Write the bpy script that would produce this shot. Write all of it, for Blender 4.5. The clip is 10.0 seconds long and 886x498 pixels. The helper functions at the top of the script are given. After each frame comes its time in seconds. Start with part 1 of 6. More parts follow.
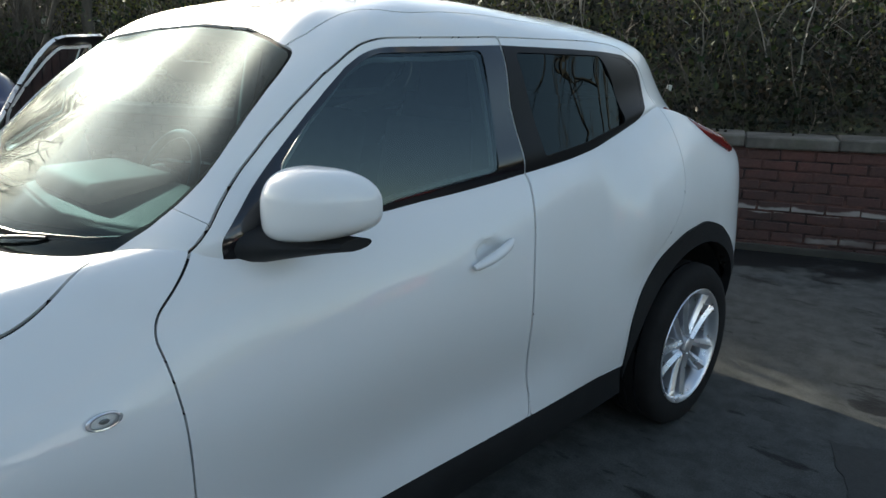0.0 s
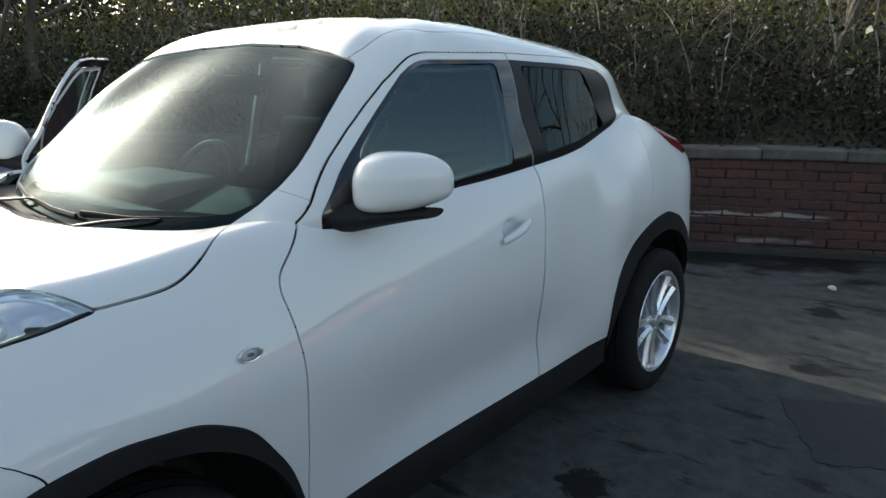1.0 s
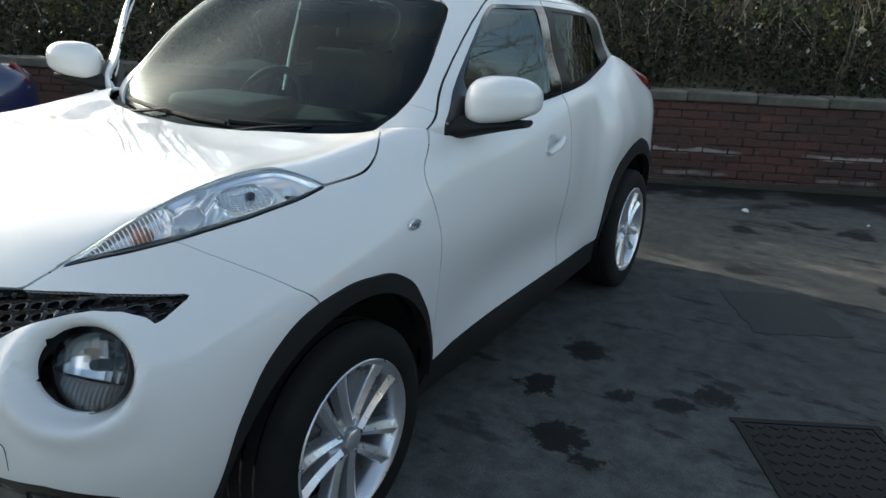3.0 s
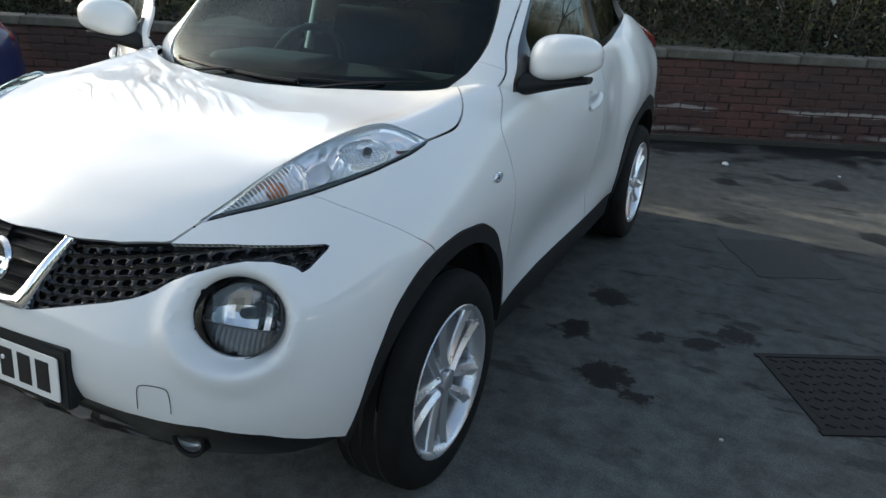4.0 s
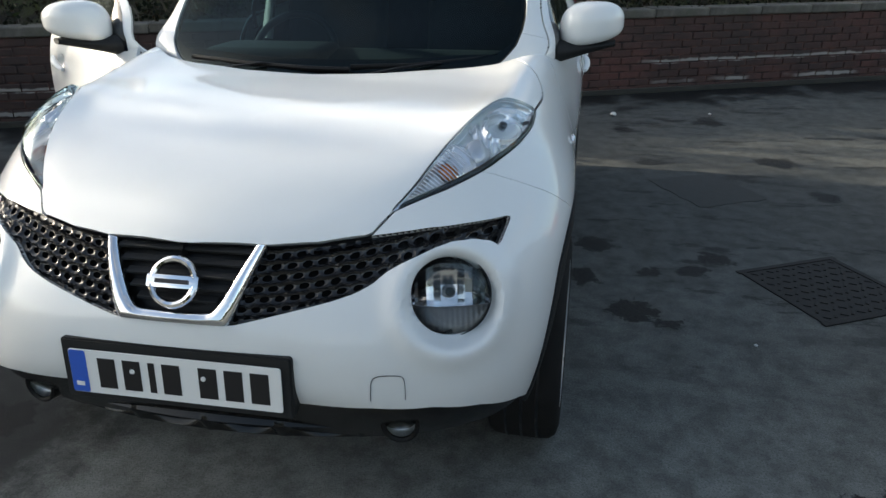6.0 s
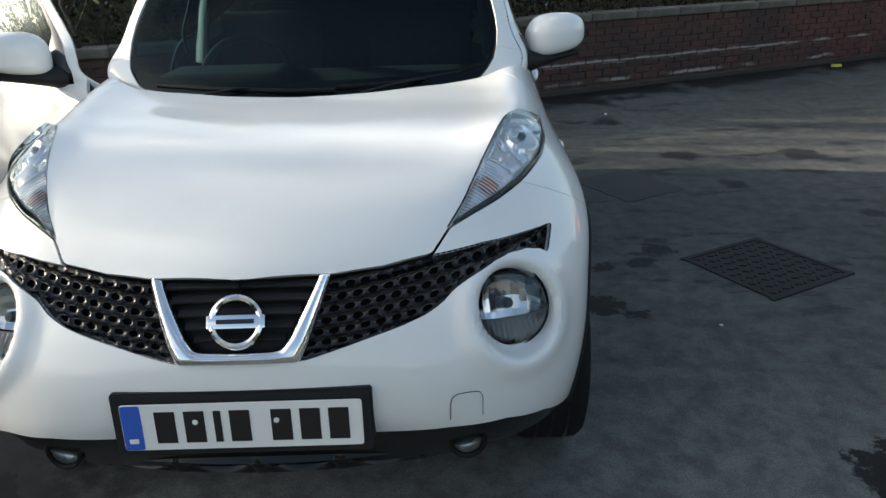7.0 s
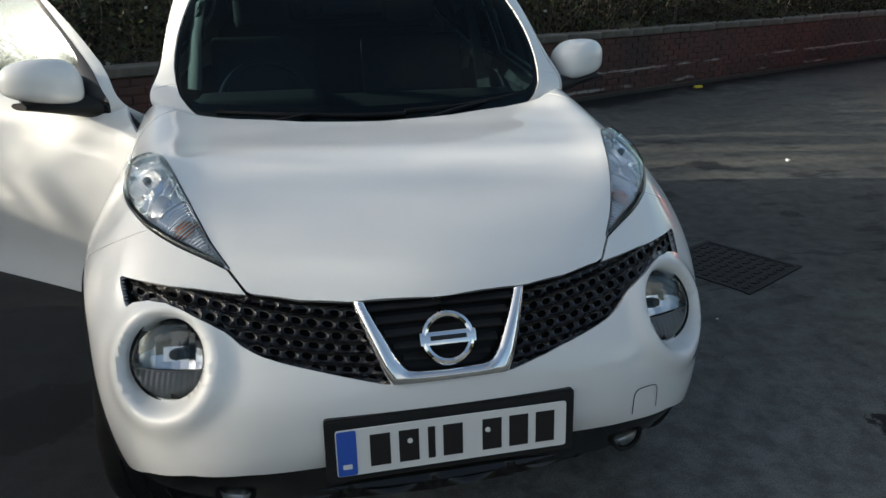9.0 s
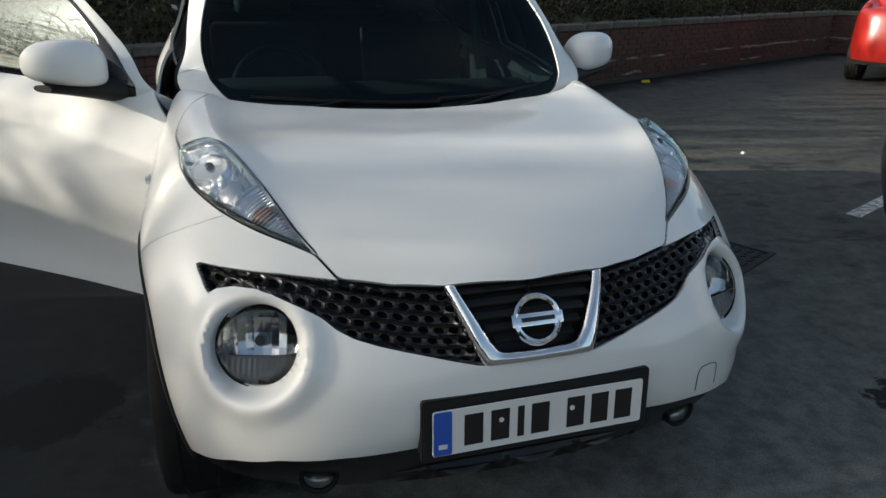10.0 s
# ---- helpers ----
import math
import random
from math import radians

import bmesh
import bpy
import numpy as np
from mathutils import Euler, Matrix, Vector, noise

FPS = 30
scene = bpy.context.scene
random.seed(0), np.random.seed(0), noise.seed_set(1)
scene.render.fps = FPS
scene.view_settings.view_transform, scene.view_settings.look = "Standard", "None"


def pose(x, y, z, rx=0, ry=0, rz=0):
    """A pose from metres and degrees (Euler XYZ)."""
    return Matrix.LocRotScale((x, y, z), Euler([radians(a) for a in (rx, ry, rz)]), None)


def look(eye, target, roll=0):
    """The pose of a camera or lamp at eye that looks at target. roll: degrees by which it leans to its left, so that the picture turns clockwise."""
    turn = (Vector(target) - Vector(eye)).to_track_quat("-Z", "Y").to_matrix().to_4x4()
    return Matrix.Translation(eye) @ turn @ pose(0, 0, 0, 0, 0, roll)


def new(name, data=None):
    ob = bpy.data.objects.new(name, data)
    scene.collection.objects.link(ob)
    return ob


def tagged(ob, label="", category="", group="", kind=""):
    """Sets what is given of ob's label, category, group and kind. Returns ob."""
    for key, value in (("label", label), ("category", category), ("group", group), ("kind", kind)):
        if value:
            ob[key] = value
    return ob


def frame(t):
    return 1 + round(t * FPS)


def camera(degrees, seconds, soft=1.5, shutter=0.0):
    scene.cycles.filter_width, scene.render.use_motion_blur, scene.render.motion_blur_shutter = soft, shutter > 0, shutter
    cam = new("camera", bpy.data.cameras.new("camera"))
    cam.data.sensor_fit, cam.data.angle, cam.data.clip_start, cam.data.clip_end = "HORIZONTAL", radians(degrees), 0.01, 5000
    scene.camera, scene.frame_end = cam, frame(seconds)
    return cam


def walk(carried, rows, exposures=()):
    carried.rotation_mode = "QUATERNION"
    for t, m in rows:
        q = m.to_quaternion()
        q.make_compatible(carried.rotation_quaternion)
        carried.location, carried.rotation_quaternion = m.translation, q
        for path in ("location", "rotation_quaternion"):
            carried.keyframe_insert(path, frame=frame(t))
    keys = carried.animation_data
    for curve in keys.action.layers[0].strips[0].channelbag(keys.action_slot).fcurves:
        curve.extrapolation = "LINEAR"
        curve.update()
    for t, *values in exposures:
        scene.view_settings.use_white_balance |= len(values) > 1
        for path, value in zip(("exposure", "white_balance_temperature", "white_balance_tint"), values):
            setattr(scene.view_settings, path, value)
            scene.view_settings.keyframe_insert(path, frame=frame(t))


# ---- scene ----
cam = camera(62.5, 10.0)
# seconds, eye, then yaw, pitch and roll in degrees
PATH = [
    (0.0, 2.064, -0.097, 1.545, 44.78, -16.58, 0.24),
    (0.5, 2.030, -0.341, 1.522, 40.54, -14.07, 1.47),
    (1.0, 2.089, -0.587, 1.498, 38.82, -14.29, -0.23),
    (1.5, 2.054, -0.800, 1.513, 38.70, -15.14, -0.30),
    (2.0, 1.963, -1.034, 1.514, 32.44, -14.99, 1.11),
    (2.5, 1.936, -1.218, 1.517, 31.23, -16.27, 2.58),
    (3.0, 1.935, -1.416, 1.502, 29.98, -18.56, 2.27),
    (3.2, 1.909, -1.472, 1.503, 29.60, -20.12, 1.09),
    (4.3, 1.509, -1.784, 1.498, 22.94, -21.58, 1.96),
    (4.5, 1.438, -1.804, 1.490, 21.15, -21.10, -1.38),
    (5.0, 1.211, -1.911, 1.502, 16.91, -21.67, -1.52),
    (5.5, 1.054, -2.064, 1.509, 12.98, -22.50, -1.61),
    (5.7, 0.978, -2.083, 1.501, 12.45, -22.90, -0.63),
    (6.8, 0.540, -2.096, 1.505, 2.19, -22.53, -1.99),
    (7.0, 0.445, -2.133, 1.518, 0.07, -22.24, -1.69),
    (7.5, 0.223, -2.215, 1.537, -3.42, -22.22, -2.36),
    (8.0, 0.033, -2.178, 1.521, -4.61, -21.48, -1.21),
    (8.5, -0.136, -2.123, 1.524, -7.35, -21.13, -1.40),
    (9.0, -0.316, -2.137, 1.538, -12.51, -20.57, -0.53),
    (9.5, -0.502, -2.160, 1.549, -16.43, -20.63, -1.56),
    (10.0, -0.666, -2.083, 1.534, -18.32, -21.20, 1.34),
]
walk(cam, [(t, pose(x, y, z, 90 + pitch, 0, yaw) @ pose(0, 0, 0, 0, 0, roll)) for t, x, y, z, yaw, pitch, roll in PATH], [(0.0, 2.25, 6650, 7), (2.0, 2.2, 6800, 6), (3.0, 2.4, 6800, 7), (4.5, 2.45, 6850, 9), (5.5, 2.38, 6900, 9), (7.0, 2.25, 6850, 8), (10.0, 1.55, 6800, 8)])

# ---- light ----
SUN_AZ, SUN_EL = 279.5, 15.0   # degrees: compass turn of the sun from +y towards +x, and its height
world = bpy.data.worlds.new("sky")
world.use_nodes = True
scene.world = world
sky = world.node_tree.nodes.new("ShaderNodeTexSky")
sky.sky_type = "NISHITA"
sky.sun_disc = False
sky.sun_elevation = radians(SUN_EL)
sky.dust_density = 1.6
sky.sun_rotation = radians(SUN_AZ)
wt = world.node_tree
way = wt.nodes.new("ShaderNodeTexCoord")
flat = wt.nodes.new("ShaderNodeMapping")
flat.inputs["Scale"].default_value = (1.0, 1.0, 2.4)
cloud = wt.nodes.new("ShaderNodeTexNoise")
cloud.inputs["Scale"].default_value, cloud.inputs["Detail"].default_value, cloud.inputs["Roughness"].default_value = 2.3, 6.0, 0.52
cover = wt.nodes.new("ShaderNodeMapRange")
cover.interpolation_type = "SMOOTHSTEP"
cover.inputs[1].default_value, cover.inputs[2].default_value, cover.inputs[4].default_value = 0.47, 0.69, 0.8
grey = wt.nodes.new("ShaderNodeRGBToBW")
lift = wt.nodes.new("ShaderNodeMath")
lift.operation = "MULTIPLY"
lift.inputs[1].default_value = 2.0
blend = wt.nodes.new("ShaderNodeMix")
blend.data_type = "RGBA"
for a, b in ((way.outputs["Generated"], flat.inputs[0]), (flat.outputs[0], cloud.inputs["Vector"]), (cloud.outputs[0], cover.inputs[0]), (cover.outputs[0], blend.inputs[0]), (sky.outputs[0], grey.inputs[0]), (grey.outputs[0], lift.inputs[0]), (sky.outputs[0], blend.inputs[6]), (lift.outputs[0], blend.inputs[7]), ):
    wt.links.new(a, b)
# thin high cloud brightens towards the sun
toward = wt.nodes.new("ShaderNodeVectorMath")
toward.operation = "DOT_PRODUCT"
toward.inputs[1].default_value = (math.sin(radians(SUN_AZ)) * math.cos(radians(SUN_EL)), math.cos(radians(SUN_AZ)) * math.cos(radians(SUN_EL)), math.sin(radians(SUN_EL)))
wt.links.new(way.outputs["Generated"], toward.inputs[0])
glow = blend.outputs[2]
for power, amount in ((14.0, 3.0), (110.0, 45.0)):
    sharp, veil = wt.nodes.new("ShaderNodeMath"), wt.nodes.new("ShaderNodeMix")
    sharp.operation, sharp.inputs[1].default_value = "POWER", power
    floor_ = wt.nodes.new("ShaderNodeMath")
    floor_.operation, floor_.inputs[1].default_value = "MAXIMUM", 0.0
    wt.links.new(toward.outputs["Value"], floor_.inputs[0])
    wt.links.new(floor_.outputs[0], sharp.inputs[0])
    veil.data_type, veil.blend_type, veil.clamp_factor = "RGBA", "ADD", True
    veil.inputs[7].default_value = (amount, amount, amount, 1)
    wt.links.new(sharp.outputs[0], veil.inputs[0])
    wt.links.new(glow, veil.inputs[6])
    glow = veil.outputs[2]
wt.links.new(glow, wt.nodes["Background"].inputs[0])
world.node_tree.nodes["Background"].inputs[1].default_value = 0.064
sun = new("sun", bpy.data.lights.new("sun", "SUN"))
sun.data.energy, sun.data.angle, sun.data.color = 3.0, radians(0.6), (1.0, 0.92, 0.79)
a, e = radians(SUN_AZ), radians(SUN_EL)
sun.matrix_world = look((0, 0, 30), Vector((0, 0, 30)) - Vector((math.sin(a) * math.cos(e), math.cos(a) * math.cos(e), math.sin(e))))

# ---- materials ----
class Mat:
    """A node material under construction."""

    def __init__(self, name, color=(0.5, 0.5, 0.5), rough=0.5, metal=0.0, coat=0.0, coat_rough=0.03, spec=0.5):
        self.m = bpy.data.materials.new(name)
        self.m.use_nodes = True
        self.t = self.m.node_tree
        self.b = self.t.nodes["Principled BSDF"]
        for k, v in (("Base Color", (*color, 1)), ("Roughness", rough), ("Metallic", metal), ("Coat Weight", coat), ("Coat Roughness", coat_rough), ("Specular IOR Level", spec)):
            self.b.inputs[k].default_value = v
        self.co = None

    def node(self, kind, **values):
        n = self.t.nodes.new(kind)
        for k, v in values.items():
            n.inputs[k.replace("_", " ")].default_value = v
        return n

    def link(self, a, b):
        self.t.links.new(a, b)

    def place(self):
        if self.co is None:
            self.co = self.t.nodes.new("ShaderNodeTexCoord")
        return self.co.outputs["Object"]

    def noise(self, scale, detail=4.0, rough=0.55, stretch=None):
        n = self.node("ShaderNodeTexNoise", Scale=scale, Detail=detail, Roughness=rough)
        src = self.place()
        if stretch:
            k = self.node("ShaderNodeMapping", Scale=stretch)
            self.link(src, k.inputs[0])
            src = k.outputs[0]
        self.link(src, n.inputs["Vector"])
        return n.outputs[0]

    def ramp(self, src, *stops):
        r = self.t.nodes.new("ShaderNodeValToRGB")
        e = r.color_ramp.elements
        while len(e) < len(stops):
            e.new(0.5)
        for k, (at, c) in zip(e, stops):
            k.position, k.color = at, (*c, 1) if isinstance(c, tuple) else (c, c, c, 1)
        self.link(src, r.inputs[0])
        return r.outputs[0]

    def mix(self, fac, a, b, kind="MIX"):
        n = self.t.nodes.new("ShaderNodeMix")
        n.data_type, n.blend_type = "RGBA", kind
        for s, k in ((fac, 0), (a, 6), (b, 7)):
            if isinstance(s, (int, float)):
                n.inputs[k].default_value = s
            elif isinstance(s, tuple):
                n.inputs[k].default_value = (*s, 1)
            else:
                self.link(s, n.inputs[k])
        return n.outputs[2]

    def color(self, src):
        self.link(src, self.b.inputs["Base Color"])
        return self

    def rough(self, src, lo, hi):
        n = self.node("ShaderNodeMapRange")
        n.inputs[3].default_value, n.inputs[4].default_value = lo, hi
        self.link(src, n.inputs[0])
        self.link(n.outputs[0], self.b.inputs["Roughness"])
        return self

    def bump(self, src, strength=0.3, distance=0.01, under=None):
        n = self.node("ShaderNodeBump", Strength=strength, Distance=distance)
        self.link(src, n.inputs["Height"])
        if under is not None:
            self.link(under, n.inputs["Normal"])
        self.link(n.outputs[0], self.b.inputs["Normal"])
        return n.outputs[0]

    def random(self):
        return self.t.nodes.new("ShaderNodeObjectInfo").outputs["Random"]

    def island(self):
        return self.t.nodes.new("ShaderNodeNewGeometry").outputs["Random Per Island"]


def window_glass(name, tint, ior=1.5, rough=0.0, gain=1.0, haze=0.02, dust=0.07):
    """A thin pane: what is behind shows through its tint, and it mirrors by its angle."""
    k = Mat(name)
    clear = k.node("ShaderNodeBsdfTransparent", Color=(*tint, 1))
    sharp = k.node("ShaderNodeBsdfGlossy", Color=(gain * 0.86, gain, gain * 1.02, 1), Roughness=rough)
    dusty = k.node("ShaderNodeBsdfGlossy", Color=(gain * 0.86, gain, gain * 1.02, 1), Roughness=dust)
    gloss = k.t.nodes.new("ShaderNodeMixShader")
    gloss.inputs[0].default_value = haze
    k.link(sharp.outputs[0], gloss.inputs[1])
    k.link(dusty.outputs[0], gloss.inputs[2])
    f = k.node("ShaderNodeFresnel", IOR=ior)
    mx = k.t.nodes.new("ShaderNodeMixShader")
    k.link(f.outputs[0], mx.inputs[0])
    k.link(clear.outputs[0], mx.inputs[1])
    k.link(gloss.outputs[0], mx.inputs[2])
    k.link(mx.outputs[0], k.t.nodes["Material Output"].inputs[0])
    return k.m


k = Mat("pearl_white_paint", (0.8, 0.81, 0.8), 0.45, 0, 1.0, 0.02, 0.15)
n = k.noise(1.6, 5)
k.color(k.mix(k.ramp(n, (0.45, 0.0), (0.75, 1.0)), (0.76, 0.77, 0.76), (0.71, 0.71, 0.69)))
k.rough(n, 0.42, 0.55)
PAINT = k.m
k = Mat("black_plastic", (0.022, 0.023, 0.025), 0.6, 0, 0, 0.03, 0.25)
n = k.noise(420, 2)
k.color(k.mix(k.noise(9, 4), (0.009, 0.0095, 0.01), (0.022, 0.023, 0.024)))
k.bump(n, 0.25, 0.002)
PLASTIC = k.m
GLOSS_BLACK = Mat("gloss_black", (0.008, 0.008, 0.01), 0.12, 0, 0.6).m
RUBBER_K = Mat("tyre_rubber", (0.018, 0.018, 0.018), 0.85, 0, 0, 0.03, 0.2)
RUBBER_K.color(RUBBER_K.mix(RUBBER_K.noise(14, 5), (0.007, 0.007, 0.007), (0.022, 0.021, 0.02)))
RUBBER_K.bump(RUBBER_K.noise(160, 3), 0.2, 0.002)
RUBBER = RUBBER_K.m
k = Mat("alloy", (0.74, 0.75, 0.77), 0.28, 0.8)
k.rough(k.noise(25, 4), 0.2, 0.4)
ALLOY = k.m
SATIN = Mat("satin_black", (0.007, 0.0073, 0.008), 0.4, 0, 0.0, 0.03, 0.18).m
LIP = Mat("lower_bumper_black", (0.006, 0.0062, 0.0065), 0.22, 0, 0.0, 0.03, 0.4).m
HOLLOW = Mat("dark_hollow", (0.004, 0.004, 0.004), 0.9, 0, 0, 0.03, 0.1).m
k = Mat("lamp_trough", (0.9, 0.905, 0.92), 0.13, 0.7, 0.4)
k.bump(k.noise(30, 3, 0.5, (1.0, 1.0, 0.4)), 0.25, 0.01)
TROUGH = k.m
MESH_BLACK = Mat("mesh_black", (0.006, 0.006, 0.007), 0.2, 0, 0, 0.03, 0.5).m
CHROME = Mat("chrome", (0.85, 0.86, 0.88), 0.06, 1.0).m
REFLECTOR = Mat("lamp_reflector", (0.8, 0.81, 0.83), 0.28, 0.4).m
LAMP_MIRROR = Mat("lamp_mirror", (0.6, 0.6, 0.62), 0.16, 1.0).m
LAMP_GREY = Mat("lamp_housing", (0.13, 0.135, 0.14), 0.35).m
VISOR = Mat("lamp_visor", (0.2, 0.2, 0.205), 0.3, 0.25).m
DOME = Mat("lamp_dome", (0.6, 0.61, 0.65), 0.25, 0.35, 0.4).m
WHEEL_SKIN = Mat("wheel_leather", (0.03, 0.031, 0.033), 0.28, 0, 0.2).m
AMBER = Mat("amber_bulb", (0.45, 0.12, 0.025), 0.25, 0, 0.5).m
RED_LENS = Mat("red_lens", (0.16, 0.008, 0.007), 0.12, 0, 0.8).m
CLEAR = window_glass("clear_lens", (0.95, 0.96, 0.97), 1.45)
CLEAR_RIB = Mat("lens_rib", (0.85, 0.86, 0.88), 0.15, 0.5, 0.6).m
SCREEN = window_glass("windscreen_glass", (0.14, 0.26, 0.28), 1.45, gain=0.5, haze=0.22, dust=0.3)
SIDE = window_glass("side_glass", (0.13, 0.19, 0.2), 1.8, gain=0.8, haze=0.08, dust=0.25)
PRIVACY = window_glass("privacy_glass", (0.06, 0.07, 0.075), 1.55, gain=0.5)
k = Mat("dash_plastic", (0.028, 0.030, 0.032), 0.7)
k.bump(k.noise(260, 2), 0.3, 0.002)
DASH = k.m
k = Mat("seat_cloth", (0.03, 0.032, 0.036), 0.9)
k.color(k.mix(k.noise(30, 4), (0.02, 0.021, 0.024), (0.055, 0.057, 0.06)))
k.bump(k.noise(300, 2), 0.4, 0.002)
CLOTH = k.m
TRIM_GREY = Mat("grey_trim", (0.2, 0.2, 0.19), 0.7).m
PLATE_WHITE = Mat("plate_white", (0.78, 0.78, 0.76), 0.3, 0, 0.4).m
PLATE_BLUE = Mat("plate_blue", (0.02, 0.1, 0.5), 0.3, 0, 0.4).m
INK = Mat("plate_ink", (0.01, 0.01, 0.012), 0.35).m

# ---- geometry helpers ----
def obj(name, bm, material, smooth=True, parent=None, label="", turn=True):
    """Links a bmesh as one mesh object under parent."""
    if turn:
        bmesh.ops.recalc_face_normals(bm, faces=bm.faces)
    me = bpy.data.meshes.new(name)
    bm.to_mesh(me)
    bm.free()
    me.polygons.foreach_set("use_smooth", [smooth] * len(me.polygons))
    if smooth:
        me.set_sharp_from_angle(angle=radians(42))
    for m in material if isinstance(material, (list, tuple)) else [material]:
        me.materials.append(m)
    ob = new(name, me)
    ob.parent = parent
    if label:
        ob["label"] = label
    return ob


def empty(name, parent=None, m=None):
    ob = new(name)
    ob.parent = parent
    if m is not None:
        ob.matrix_basis = m
    return ob


def spline(t, p, s):
    """Natural cubic spline through the rows p at the knots t, read at s."""
    t, p, s = np.asarray(t, float), np.asarray(p, float), np.asarray(s, float)
    n, h = len(t), np.diff(t)
    a, r = np.eye(n), np.zeros((n,) + p.shape[1:])
    for i in range(1, n - 1):
        a[i, i - 1], a[i, i], a[i, i + 1] = h[i - 1], 2 * (h[i - 1] + h[i]), h[i]
        r[i] = 6 * ((p[i + 1] - p[i]) / h[i] - (p[i] - p[i - 1]) / h[i - 1])
    m = np.linalg.solve(a, r.reshape(n, -1)).reshape(r.shape)
    i = np.clip(np.searchsorted(t, s, side="right") - 1, 0, n - 2)
    shape = (-1,) + (1,) * (p.ndim - 1)
    d, k = (s - t[i]).reshape(shape), h[i].reshape(shape)
    return p[i] + d * ((p[i + 1] - p[i]) / k - k * (2 * m[i] + m[i + 1]) / 6) + d * d * m[i] / 2 + d**3 * (m[i + 1] - m[i]) / (6 * k)


def loft(lines, nu, nv, u0=0.0, u1=1.0, v0=0.0, v1=1.0):
    """A smooth sheet over a net of lines of half the car (x >= 0), mirrored over x = 0 so that the middle runs on. Rows by v, columns by u.
    u0 to v1 choose a piece of it, as shares of the whole."""
    net = np.array(lines, float)
    flip = np.array([-1, 1, 1])
    k = 3
    net = np.concatenate([net[:, k:0:-1] * flip, net, net[:, -2 : -2 - k : -1] * flip], 1)
    net = np.concatenate([net, net[-2:-4:-1] * flip], 0)
    du = np.linalg.norm(np.diff(net[:-2], axis=1), axis=2).mean(0)
    dv = np.linalg.norm(np.diff(net, axis=0), axis=2).mean(1)
    tu, tv = np.r_[0, np.cumsum(du)], np.r_[0, np.cumsum(dv)]
    a, b = tu[k], tu[-1 - k]
    along = spline(tu, net.swapaxes(0, 1), np.linspace(a + (b - a) * u0, a + (b - a) * u1, nu))
    grid = spline(tv, along.swapaxes(0, 1), np.linspace(tv[-3] * v0, tv[-3] * v1, nv))
    if u0 == 0:
        grid[:, 0, 0] = 0
    if u1 == 1:
        grid[:, -1, 0] = 0
    if v1 == 1:
        grid[-1, :, 0] = 0
    return grid


